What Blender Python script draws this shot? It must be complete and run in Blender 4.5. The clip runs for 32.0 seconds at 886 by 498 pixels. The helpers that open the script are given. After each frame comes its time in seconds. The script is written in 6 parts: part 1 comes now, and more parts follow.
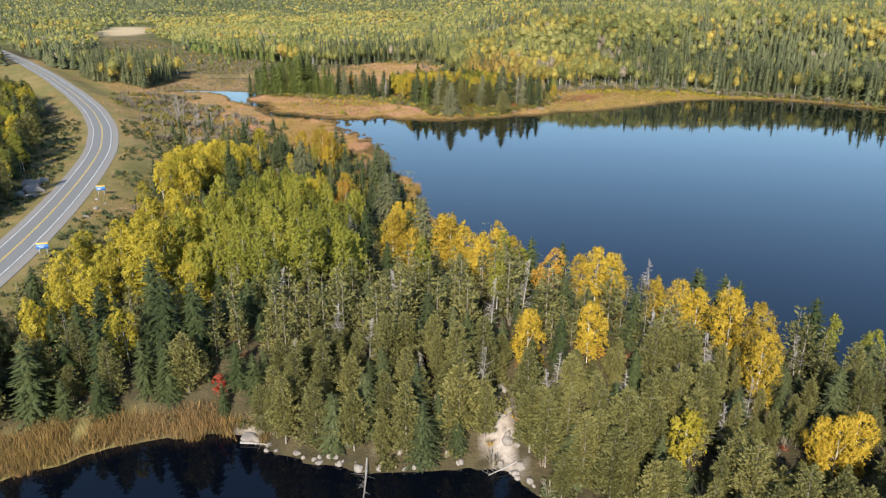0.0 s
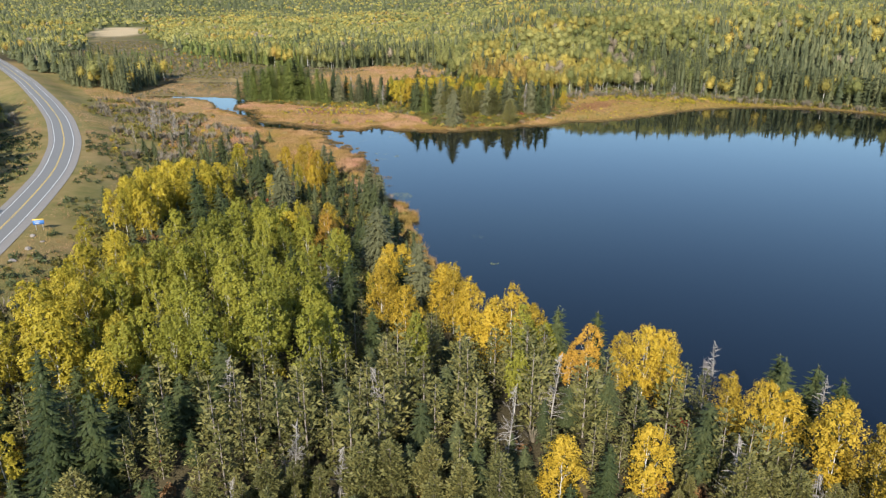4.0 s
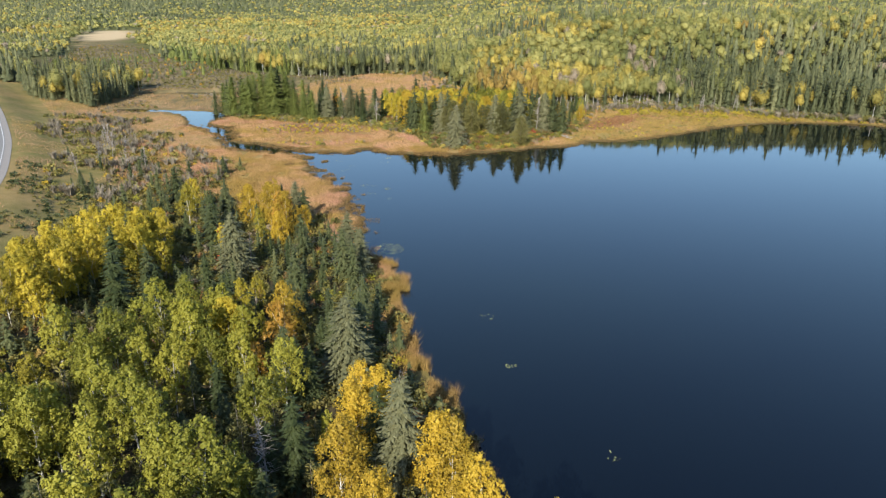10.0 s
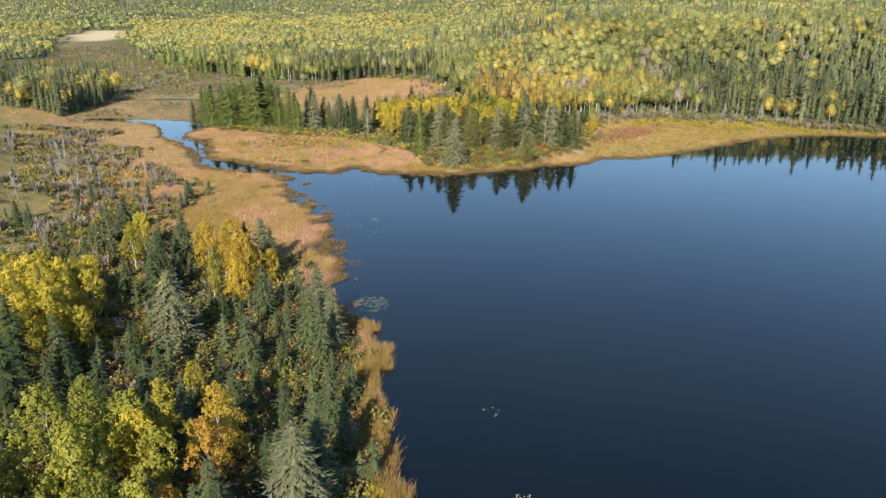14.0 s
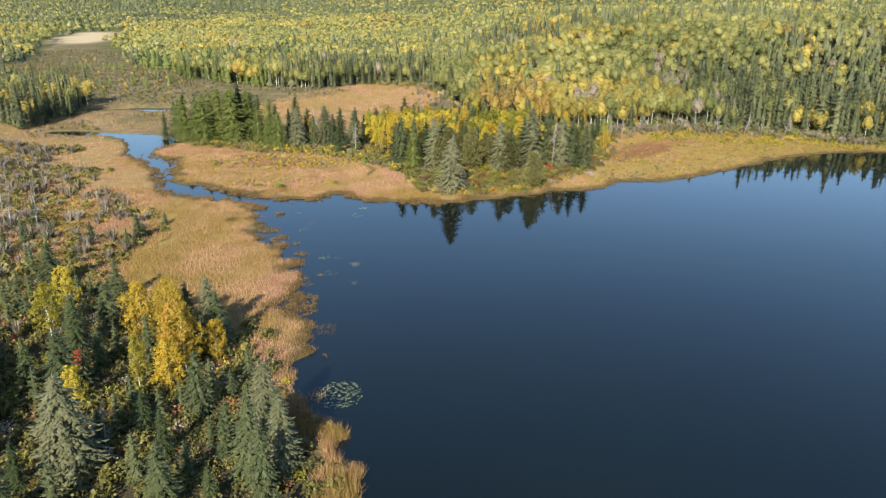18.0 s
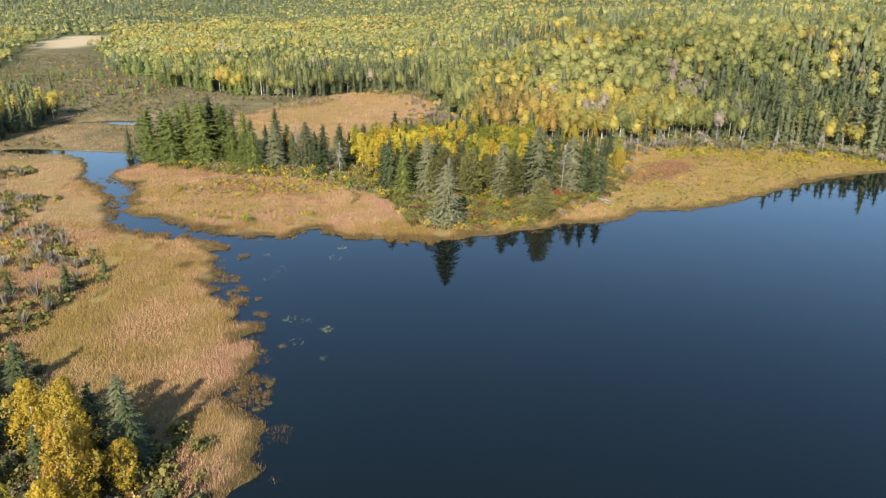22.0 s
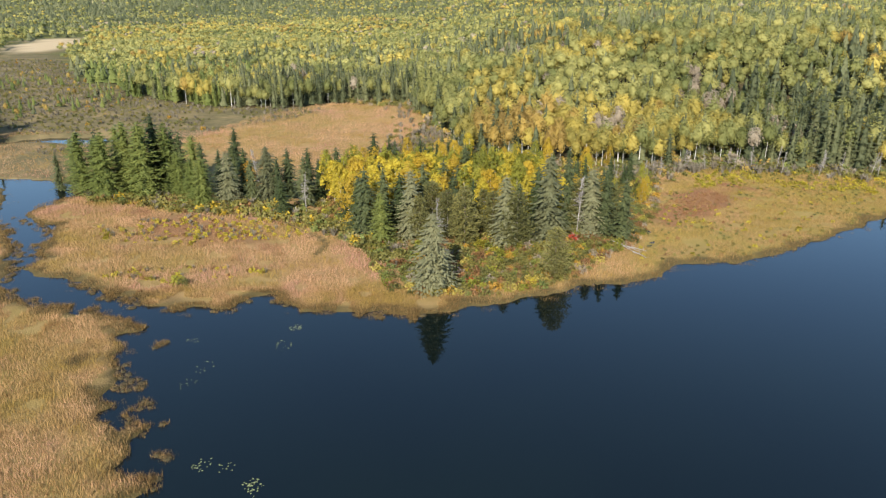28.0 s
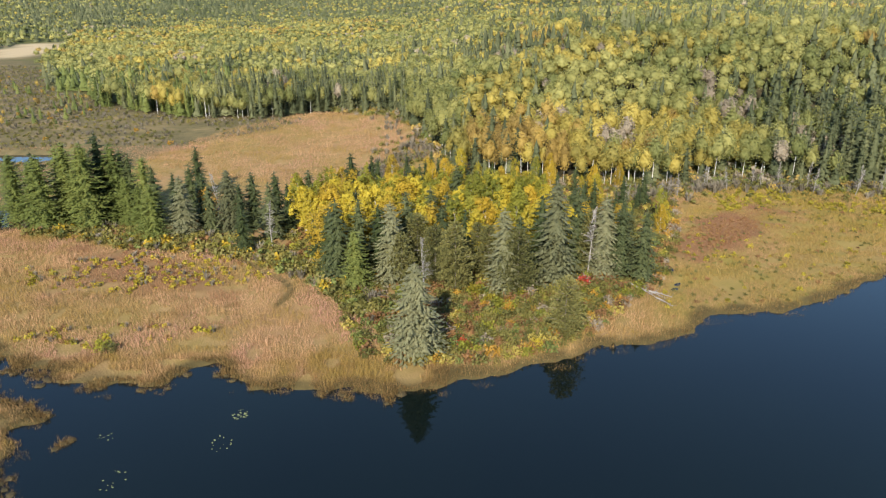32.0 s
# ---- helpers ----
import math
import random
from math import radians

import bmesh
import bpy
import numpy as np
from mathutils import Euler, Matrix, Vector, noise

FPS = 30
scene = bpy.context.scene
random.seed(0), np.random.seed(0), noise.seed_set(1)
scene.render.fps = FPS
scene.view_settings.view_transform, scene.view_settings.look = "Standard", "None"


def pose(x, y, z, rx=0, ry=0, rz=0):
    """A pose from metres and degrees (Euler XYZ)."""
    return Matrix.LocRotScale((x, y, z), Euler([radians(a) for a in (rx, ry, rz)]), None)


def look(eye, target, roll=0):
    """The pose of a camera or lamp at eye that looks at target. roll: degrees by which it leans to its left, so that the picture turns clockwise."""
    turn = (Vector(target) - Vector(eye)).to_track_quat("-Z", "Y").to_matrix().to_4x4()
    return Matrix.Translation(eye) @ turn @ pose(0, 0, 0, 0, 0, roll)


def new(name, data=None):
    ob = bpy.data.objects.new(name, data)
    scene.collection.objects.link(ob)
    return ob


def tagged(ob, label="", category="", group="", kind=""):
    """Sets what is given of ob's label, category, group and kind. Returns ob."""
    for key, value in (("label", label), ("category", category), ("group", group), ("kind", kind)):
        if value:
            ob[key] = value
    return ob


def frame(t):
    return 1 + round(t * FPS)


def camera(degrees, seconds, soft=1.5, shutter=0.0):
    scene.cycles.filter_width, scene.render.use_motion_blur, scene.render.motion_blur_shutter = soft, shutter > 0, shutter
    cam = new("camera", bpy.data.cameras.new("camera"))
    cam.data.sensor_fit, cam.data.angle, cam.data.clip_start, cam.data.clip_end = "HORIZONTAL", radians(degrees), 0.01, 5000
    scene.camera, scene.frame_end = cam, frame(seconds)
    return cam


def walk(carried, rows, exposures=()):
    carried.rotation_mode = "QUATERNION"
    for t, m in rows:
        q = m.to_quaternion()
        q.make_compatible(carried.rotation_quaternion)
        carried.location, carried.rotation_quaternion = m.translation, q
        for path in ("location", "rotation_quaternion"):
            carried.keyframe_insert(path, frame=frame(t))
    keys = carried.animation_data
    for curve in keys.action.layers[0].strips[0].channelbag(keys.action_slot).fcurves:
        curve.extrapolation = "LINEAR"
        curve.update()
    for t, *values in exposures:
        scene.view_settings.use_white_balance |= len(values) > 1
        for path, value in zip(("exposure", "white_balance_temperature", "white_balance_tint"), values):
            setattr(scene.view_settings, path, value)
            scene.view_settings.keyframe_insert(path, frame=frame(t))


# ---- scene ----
# the camera: seconds, x, y, z, yaw to the left, pitch, roll
PATH = [
    (0, 0.16, 0.01, 65.01, 0.052, -20.052, 0.197),
    (2, 0.20, 17.15, 64.86, 0.089, -20.104, 0.326),
    (4, 0.31, 34.32, 64.69, 0.207, -20.027, 0.284),
    (6, 0.50, 51.53, 64.56, 0.334, -19.942, 0.216),
    (8, 0.81, 68.88, 64.53, 0.439, -19.899, 0.186),
    (10, 1.26, 86.43, 64.60, 0.518, -19.904, 0.199),
    (12, 1.86, 104.24, 64.80, 0.580, -19.939, 0.233),
    (14, 2.59, 122.32, 65.10, 0.635, -19.977, 0.260),
    (16, 3.40, 140.58, 65.47, 0.687, -19.996, 0.254),
    (18, 4.24, 158.90, 65.84, 0.733, -19.985, 0.207),
    (20, 5.02, 177.09, 66.17, 0.759, -19.946, 0.126),
    (22, 5.69, 194.97, 66.38, 0.744, -19.897, 0.034),
    (24, 6.23, 212.36, 66.44, 0.668, -19.861, -0.044),
    (26, 6.67, 229.18, 66.32, 0.523, -19.856, -0.092),
    (28, 7.14, 245.51, 66.06, 0.323, -19.883, -0.126),
    (30, 7.90, 261.65, 65.77, 0.122, -19.904, -0.220),
    (32, 9.40, 278.25, 65.66, 0.040, -19.819, -0.538),
]


def way(yaw, pitch):
    a, b = radians(yaw), radians(pitch)
    return Vector((-math.sin(a) * math.cos(b), math.cos(a) * math.cos(b), math.sin(b)))


cam = camera(65.1, 32.0, soft=1.25)
walk(cam, [(t, look((x, y, z), Vector((x, y, z)) + 100 * way(yaw, pitch), roll)) for t, x, y, z, yaw, pitch, roll in PATH],
     exposures=[(0.0, 0.58), (6.0, 0.52), (10.0, 0.64), (17.0, 0.78), (22.0, 0.76), (28.0, 0.67), (32.0, 0.59)])

# ---- world and sun ----
SUN_FROM = Vector((-0.22, -1.0, 0.0)).normalized()
SUN_HIGH = radians(31)
world = bpy.data.worlds.new("sky")
scene.world = world
world.use_nodes = True
wt = world.node_tree
sky = wt.nodes.new("ShaderNodeTexSky")
sky.sky_type, sky.sun_disc = "NISHITA", False
sky.sun_elevation, sky.sun_rotation = SUN_HIGH, math.pi + 0.22
sky.air_density, sky.dust_density, sky.ozone_density = 1.15, 0.5, 5.0
wt.links.new(sky.outputs["Color"], wt.nodes["Background"].inputs["Color"])
wt.nodes["Background"].inputs["Strength"].default_value = 0.15
sun = new("sun", bpy.data.lights.new("sun", "SUN"))
sun.data.energy, sun.data.angle, sun.data.color = 6.1, radians(0.5), (1.0, 0.92, 0.79)
sun.matrix_world = look((0, 0, 300), Vector((0, 0, 300)) - (SUN_FROM * math.cos(SUN_HIGH) + Vector((0, 0, math.sin(SUN_HIGH)))))

# ---- materials ----


class Mat:
    """A small wrapper to write node materials in a few lines."""

    def __init__(self, name, rough=0.8, spec=0.3):
        self.m = bpy.data.materials.new(name)
        self.m.use_nodes = True
        self.t = self.m.node_tree
        self.b = self.t.nodes["Principled BSDF"]
        self.b.inputs["Roughness"].default_value = rough
        self.b.inputs["Specular IOR Level"].default_value = spec
        self.geo = None

    def node(self, kind, **values):
        n = self.t.nodes.new(kind)
        for k, v in values.items():
            n.inputs[k.replace("_", " ")].default_value = v
        return n

    def link(self, a, b):
        self.t.links.new(a, b)

    def place(self):
        if self.geo is None:
            self.geo = self.t.nodes.new("ShaderNodeNewGeometry")
        return self.geo.outputs["Position"]

    def noise(self, scale, detail=3.0, rough=0.55, stretch=None):
        n = self.node("ShaderNodeTexNoise", Scale=scale, Detail=detail, Roughness=rough)
        src = self.place()
        if stretch:
            mp = self.t.nodes.new("ShaderNodeMapping")
            mp.inputs["Scale"].default_value = stretch
            self.link(src, mp.inputs["Vector"])
            src = mp.outputs["Vector"]
        self.link(src, n.inputs["Vector"])
        return n.outputs["Fac"]

    def ramp(self, fac, stops):
        n = self.t.nodes.new("ShaderNodeValToRGB")
        e = n.color_ramp.elements
        while len(e) < len(stops):
            e.new(0.5)
        for k, (p, c) in enumerate(stops):
            e[k].position, e[k].color = p, (*c, 1)
        self.link(fac, n.inputs["Fac"])
        return n.outputs["Color"]

    def mix(self, fac, a, b, mode="MIX"):
        n = self.t.nodes.new("ShaderNodeMix")
        n.data_type, n.blend_type = "RGBA", mode
        for src, sock in ((fac, n.inputs[0]), (a, n.inputs[6]), (b, n.inputs[7])):
            if isinstance(src, (int, float)):
                sock.default_value = src
            elif isinstance(src, tuple):
                sock.default_value = (*src, 1)
            else:
                self.link(src, sock)
        return n.outputs[2]

    def math(self, op, a, b=0.0, clamp=False):
        n = self.t.nodes.new("ShaderNodeMath")
        n.operation, n.use_clamp = op, clamp
        for k, v in enumerate((a, b)):
            if isinstance(v, (int, float)):
                n.inputs[k].default_value = v
            else:
                self.link(v, n.inputs[k])
        return n.outputs[0]

    def attr(self, name):
        n = self.t.nodes.new("ShaderNodeAttribute")
        n.attribute_name = name
        return n.outputs["Fac"]

    def color(self, src):
        self.link(src, self.b.inputs["Base Color"])
        return self

    def bump(self, fac, strength=0.3, distance=0.05):
        n = self.node("ShaderNodeBump", Strength=strength, Distance=distance)
        self.link(fac, n.inputs["Height"])
        self.link(n.outputs["Normal"], self.b.inputs["Normal"])
        return self


def leaf_material(name, dark, mid, light, use="near", through_light=0.3, fine=8.0, fill=0.62):
    """Foliage: a hue for each tree, a shade for each spray and each leaf, gaps between the leaves, and light that comes through them."""
    m = Mat(name, 0.6, 0.25)
    if use == "near":
        tree = m.t.nodes.new("ShaderNodeObjectInfo").outputs["Random"]
    else:
        tree = m.attr("tint")
    m.place()
    spray = m.geo.outputs["Random Per Island"]
    cells = m.t.nodes.new("ShaderNodeTexVoronoi")
    cells.inputs["Scale"].default_value = fine * {"near": 1.0, "low": 0.8, "far": 0.4}[use]
    m.link(m.geo.outputs["Position"], cells.inputs["Vector"])
    leaf = m.t.nodes.new("ShaderNodeSeparateColor")
    m.link(cells.outputs["Color"], leaf.inputs["Color"])
    needles = name.split("_leaves")[0] in ("spruce", "fir", "hazy_fir", "larch", "grey_spruce", "pine")
    share = (0.66, 0.12, 0.14, 0.12) if use == "far" else (0.42, 0.30, 0.14, 0.24) if needles else (0.50, 0.17, 0.12, 0.26)
    f = m.math("ADD", m.math("MULTIPLY", tree, share[0]), m.math("MULTIPLY", spray, share[1]))
    f = m.math("ADD", f, m.math("MULTIPLY", leaf.outputs[0], share[2]))
    f = m.math("ADD", f, m.math("MULTIPLY", m.noise(0.9, 2.0), share[3]))
    c = m.ramp(f, [(0.15, dark), (0.55, mid), (0.95, light)])
    m.color(c)
    if use == "far":
        m.bump(m.noise(1.3, 4.0, 0.7), 0.7, 0.6)
    surface = m.b.outputs[0]
    if through_light:
        tr = m.t.nodes.new("ShaderNodeBsdfTranslucent")
        m.link(c, tr.inputs["Color"])
        mixer = m.t.nodes.new("ShaderNodeMixShader")
        mixer.inputs[0].default_value = through_light
        m.link(surface, mixer.inputs[1])
        m.link(tr.outputs[0], mixer.inputs[2])
        surface = mixer.outputs[0]
    if fill < 1:
        gap = m.math("GREATER_THAN", cells.outputs["Distance"], fill)
        clear = m.t.nodes.new("ShaderNodeBsdfTransparent")
        mixer = m.t.nodes.new("ShaderNodeMixShader")
        m.link(gap, mixer.inputs[0])
        m.link(surface, mixer.inputs[1])
        m.link(clear.outputs[0], mixer.inputs[2])
        surface = mixer.outputs[0]
    m.link(surface, m.t.nodes["Material Output"].inputs["Surface"])
    return m.m


HUES = {
    "spruce": ((0.028, 0.040, 0.016), (0.066, 0.079, 0.031), (0.120, 0.126, 0.053), 0.1, 9.0),
    "grey_spruce": ((0.064, 0.069, 0.033), (0.122, 0.124, 0.062), (0.198, 0.192, 0.102), 0.1, 9.0),
    # With pale, amber and straw: lighter, greyer copies with distance haze in the colour.
    "hazy_fir": ((0.054, 0.066, 0.030), (0.105, 0.115, 0.052), (0.172, 0.174, 0.080), 0.15, 9.0),
    "fir": ((0.019, 0.030, 0.010), (0.044, 0.058, 0.020), (0.083, 0.096, 0.035), 0.1, 9.0),
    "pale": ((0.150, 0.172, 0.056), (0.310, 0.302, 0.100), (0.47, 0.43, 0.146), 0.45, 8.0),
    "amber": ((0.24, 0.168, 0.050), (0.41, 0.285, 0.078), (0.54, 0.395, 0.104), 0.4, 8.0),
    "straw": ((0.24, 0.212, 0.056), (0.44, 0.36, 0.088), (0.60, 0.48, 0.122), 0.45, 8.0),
    "greyed": ((0.19, 0.155, 0.11), (0.30, 0.245, 0.175), (0.42, 0.35, 0.25), 0.25, 8.0),
    "lemon": ((0.27, 0.225, 0.028), (0.47, 0.375, 0.042), (0.62, 0.49, 0.058), 0.4, 8.0),
    "pine": ((0.050, 0.054, 0.017), (0.122, 0.118, 0.038), (0.220, 0.192, 0.060), 0.15, 9.0),
    "larch": ((0.065, 0.085, 0.022), (0.122, 0.145, 0.036), (0.195, 0.208, 0.054), 0.15, 9.0),
    "green": ((0.125, 0.135, 0.020), (0.24, 0.236, 0.033), (0.37, 0.338, 0.048), 0.38, 8.0),
    "yellow": ((0.175, 0.158, 0.020), (0.365, 0.300, 0.032), (0.53, 0.41, 0.044), 0.38, 8.0),
    "gold": ((0.24, 0.17, 0.022), (0.40, 0.275, 0.028), (0.55, 0.385, 0.040), 0.3, 8.0),
    "orange": ((0.29, 0.165, 0.028), (0.42, 0.24, 0.036), (0.52, 0.32, 0.046), 0.3, 8.0),
    "red": ((0.22, 0.03, 0.02), (0.40, 0.055, 0.025), (0.50, 0.11, 0.035), 0.25, 8.0),
    "russet": ((0.13, 0.07, 0.03), (0.22, 0.115, 0.045), (0.31, 0.18, 0.065), 0.2, 8.0),
    "scrub": ((0.105, 0.090, 0.064), (0.17, 0.145, 0.105), (0.27, 0.235, 0.18), 0.0, 8.0),
    # the bush hue again, darkened to put shade between trees into the colour
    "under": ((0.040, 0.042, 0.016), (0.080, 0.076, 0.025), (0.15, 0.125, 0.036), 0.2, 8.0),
    "bush": ((0.070, 0.072, 0.020), (0.150, 0.138, 0.036), (0.25, 0.205, 0.052), 0.25, 8.0),
}
LEAF = {(hue, use): leaf_material(hue + "_leaves_" + use, lo, mid, hi, use, thru, fine, 1.0 if hue == "scrub" else 0.74 if hue in ("spruce", "fir", "hazy_fir", "larch", "grey_spruce") else 0.92)
        for hue, (lo, mid, hi, thru, fine) in HUES.items() for use in ("near", "low", "far")}


def bark_material(name, a, b, scale=6.0):
    m = Mat(name, 0.85, 0.2)
    m.color(m.ramp(m.noise(scale, 4.0, 0.6, (1, 1, 0.35)), [(0.3, a), (0.7, b)]))
    m.bump(m.noise(scale * 2, 3.0, 0.6, (1, 1, 0.2)), 0.5, 0.03)
    return m.m


BARK = {
    "grey": bark_material("grey_bark", (0.16, 0.13, 0.11), (0.30, 0.27, 0.24)),
    "aspen": bark_material("aspen_bark", (0.30, 0.29, 0.25), (0.55, 0.53, 0.47)),
    "birch": bark_material("birch_bark", (0.45, 0.43, 0.40), (0.78, 0.76, 0.72)),
    "dead": bark_material("weathered_wood", (0.20, 0.18, 0.16), (0.37, 0.345, 0.32)),
}

water = Mat("lake_water", 0.04, 0.5)
water.b.inputs["IOR"].default_value = 1.37
_xyz = water.t.nodes.new("ShaderNodeSeparateXYZ")
water.link(water.place(), _xyz.inputs[0])
_open = water.math("MULTIPLY", water.math("SUBTRACT", _xyz.outputs[1], 130.0), 1 / 110.0, True)
_open = water.math("ADD", water.math("MULTIPLY", _open, 0.55), water.math("MULTIPLY", water.noise(0.012, 3.0), 0.6))
water.color(water.ramp(_open, [(0.2, (0.001, 0.0015, 0.004)), (0.55, (0.0015, 0.003, 0.0045)), (0.95, (0.004, 0.0075, 0.006))]))
water.bump(water.noise(1.6, 3.0), 0.03, 0.02)

land = Mat("land", 0.95, 0.1)
_fine, _mid, _big = land.noise(2.2, 4.0), land.noise(0.25, 4.0), land.noise(0.045, 3.0)
_litter = land.ramp(_mid, [(0.3, (0.035, 0.030, 0.018)), (0.7, (0.085, 0.068, 0.035))])
_marsh = land.mix(_fine, land.ramp(_big, [(0.35, (0.22, 0.155, 0.055)), (0.5, (0.28, 0.19, 0.085)), (0.68, (0.25, 0.14, 0.075))]),
                  land.ramp(_mid, [(0.3, (0.17, 0.12, 0.035)), (0.7, (0.35, 0.225, 0.105))]))
_marsh = land.mix(land.attr("olive"), _marsh, land.mix(_fine, (0.15, 0.125, 0.03), (0.26, 0.20, 0.05)))
_marsh = land.mix(land.attr("russet"), _marsh, land.mix(_fine, (0.13, 0.07, 0.035), (0.25, 0.145, 0.07)))
_marsh = land.mix(land.attr("fringe"), _marsh, land.mix(_fine, (0.05, 0.04, 0.018), (0.12, 0.09, 0.034)))
_verge = land.mix(_fine, land.ramp(_mid, [(0.3, (0.11, 0.105, 0.034)), (0.7, (0.25, 0.19, 0.08))]), land.ramp(_big, [(0.4, (0.13, 0.125, 0.038)), (0.65, (0.26, 0.175, 0.075))]))
_bog = land.mix(_fine, land.ramp(_big, [(0.38, (0.10, 0.086, 0.042)), (0.54, (0.17, 0.13, 0.065)), (0.66, (0.30, 0.215, 0.105))]), land.ramp(_mid, [(0.3, (0.085, 0.078, 0.036)), (0.7, (0.19, 0.15, 0.07))]))
_c = land.mix(land.attr("marsh"), _litter, _marsh)
_c = land.mix(land.attr("verge"), _c, _verge)
_c = land.mix(land.attr("bog"), _c, _bog)
_c = land.mix(land.attr("far"), _c, land.ramp(land.noise(0.06, 5.0, 0.7), [(0.3, (0.05, 0.06, 0.025)), (0.55, (0.12, 0.125, 0.04)), (0.75, (0.26, 0.23, 0.05))]))
_c = land.mix(land.attr("pale"), _c, land.mix(_fine, (0.36, 0.27, 0.15), (0.50, 0.40, 0.25)))
_rock = land.mix(land.noise(1.4, 5.0), (0.20, 0.16, 0.13), (0.42, 0.37, 0.325))
_c = land.mix(land.attr("rock"), _c, _rock)
land.color(_c)
land.bump(_fine, 0.8, 0.3)

REED = Mat("reeds", 0.8, 0.2)
_t = REED.attr("tint")
_r1 = REED.ramp(_t, [(0.0, (0.20, 0.14, 0.062)), (0.5, (0.38, 0.255, 0.13)), (1.0, (0.51, 0.37, 0.215))])
_r2 = REED.ramp(_t, [(0.0, (0.155, 0.125, 0.032)), (1.0, (0.33, 0.25, 0.07))])
_r3 = REED.ramp(_t, [(0.0, (0.22, 0.125, 0.085)), (1.0, (0.48, 0.31, 0.215))])
_r4 = REED.ramp(_t, [(0.0, (0.13, 0.07, 0.035)), (1.0, (0.28, 0.165, 0.075))])
_c = REED.mix(REED.ramp(REED.noise(0.05, 4.0, 0.65), [(0.40, (0, 0, 0)), (0.56, (1, 1, 1))]), _r2, _r1)
_c = REED.mix(REED.ramp(REED.noise(0.038, 4.0, 0.65), [(0.50, (0, 0, 0)), (0.62, (0.9, 0.9, 0.9))]), _c, _r3)
_c = REED.mix(REED.ramp(REED.noise(0.11, 4.0, 0.7), [(0.56, (0, 0, 0)), (0.70, (0.85, 0.85, 0.85))]), _c, _r4)
_c = REED.mix(REED.attr("olive"), _c, REED.ramp(_t, [(0.0, (0.14, 0.12, 0.03)), (1.0, (0.32, 0.25, 0.06))]))
_c = REED.mix(REED.attr("russet"), _c, REED.ramp(_t, [(0.0, (0.14, 0.065, 0.035)), (0.7, (0.26, 0.14, 0.07)), (1.0, (0.38, 0.28, 0.12))]))
_c = REED.mix(REED.attr("fringe"), _c, REED.ramp(_t, [(0.0, (0.065, 0.05, 0.018)), (0.6, (0.145, 0.105, 0.034)), (1.0, (0.24, 0.18, 0.07))]))
_c = REED.mix(1.0, _c, (1.00, 0.85, 0.86), "MULTIPLY")
REED.color(_c)

asphalt = Mat("asphalt", 0.85, 0.3)
asphalt.color(asphalt.mix(asphalt.noise(0.5, 4.0), asphalt.ramp(asphalt.noise(40, 2.0), [(0.3, (0.13, 0.13, 0.125)), (0.7, (0.20, 0.20, 0.19))]), (0.17, 0.17, 0.165)))
gravel = Mat("gravel", 0.95, 0.2)
gravel.color(gravel.mix(gravel.noise(0.6, 5.0), (0.20, 0.188, 0.172), gravel.ramp(gravel.noise(8, 3.0), [(0.3, (0.16, 0.148, 0.134)), (0.7, (0.32, 0.295, 0.27))])))
gravel.bump(gravel.noise(8, 3.0), 0.5, 0.05)


def paint(name, c, wear=0.25, rough=0.6):
    m = Mat(name, rough, 0.4)
    m.color(m.mix(m.math("MULTIPLY", m.noise(3.0, 4.0), wear), c, tuple(v * 0.55 for v in c)))
    return m.m


WHITE, YELLOW = paint("white_paint", (0.72, 0.72, 0.70)), paint("yellow_paint", (0.62, 0.42, 0.06))
BLUE, STEEL = paint("blue_sign_paint", (0.04, 0.14, 0.38), 0.1), paint("galvanised_steel", (0.45, 0.46, 0.47), 0.2, 0.45)
ROCK = Mat("granite", 0.9, 0.25)
ROCK.color(ROCK.mix(ROCK.noise(0.8, 5.0), ROCK.ramp(ROCK.noise(5, 4.0), [(0.3, (0.16, 0.145, 0.13)), (0.7, (0.34, 0.31, 0.28))]), (0.20, 0.17, 0.145)))
ROCK.bump(ROCK.noise(3, 5.0), 0.7, 0.15)

# ---- the plan ----
SHORE_WEST = [(300, 70), (120, 92), (90, 102), (76, 113.5), (65, 117), (55, 123), (44, 129), (33, 136.5), (22, 143), (14, 152), (8, 164), (5, 175),
              (2.5, 190), (-1.5, 196), (-6, 206), (-8, 222), (-11, 235), (-10.5, 245), (-15, 254.5), (-20, 257), (-23, 268), (-27, 274),
              (-23.8, 279), (-23.2, 285), (-24.8, 291), (-27.6, 296.3), (-32, 299), (-35.3, 301.6), (-33, 306), (-31.7, 316.5), (-36, 323), (-38, 332), (-46, 344), (-54, 355.5), (-58.5, 364), (-54, 372)]
CREEK_SOUTH = [(-57, 376), (-61, 380), (-66, 383), (-72, 385.5), (-81, 388.5), (-90, 392), (-97, 395), (-101, 401), (-109, 417), (-114, 428), (-125, 442), (-139, 458), (-145, 475),
               (-155, 492), (-166, 500), (-200, 504)]
CREEK_NORTH = [(-200, 513), (-160, 508), (-146, 505), (-130, 496), (-125, 483), (-129, 473), (-131, 460), (-124, 452), (-115, 449), (-110, 438), (-108, 429), (-102, 422),
               (-103, 413), (-96, 406), (-90, 406.5), (-82, 402), (-74, 397), (-67, 393.5), (-60, 389)]
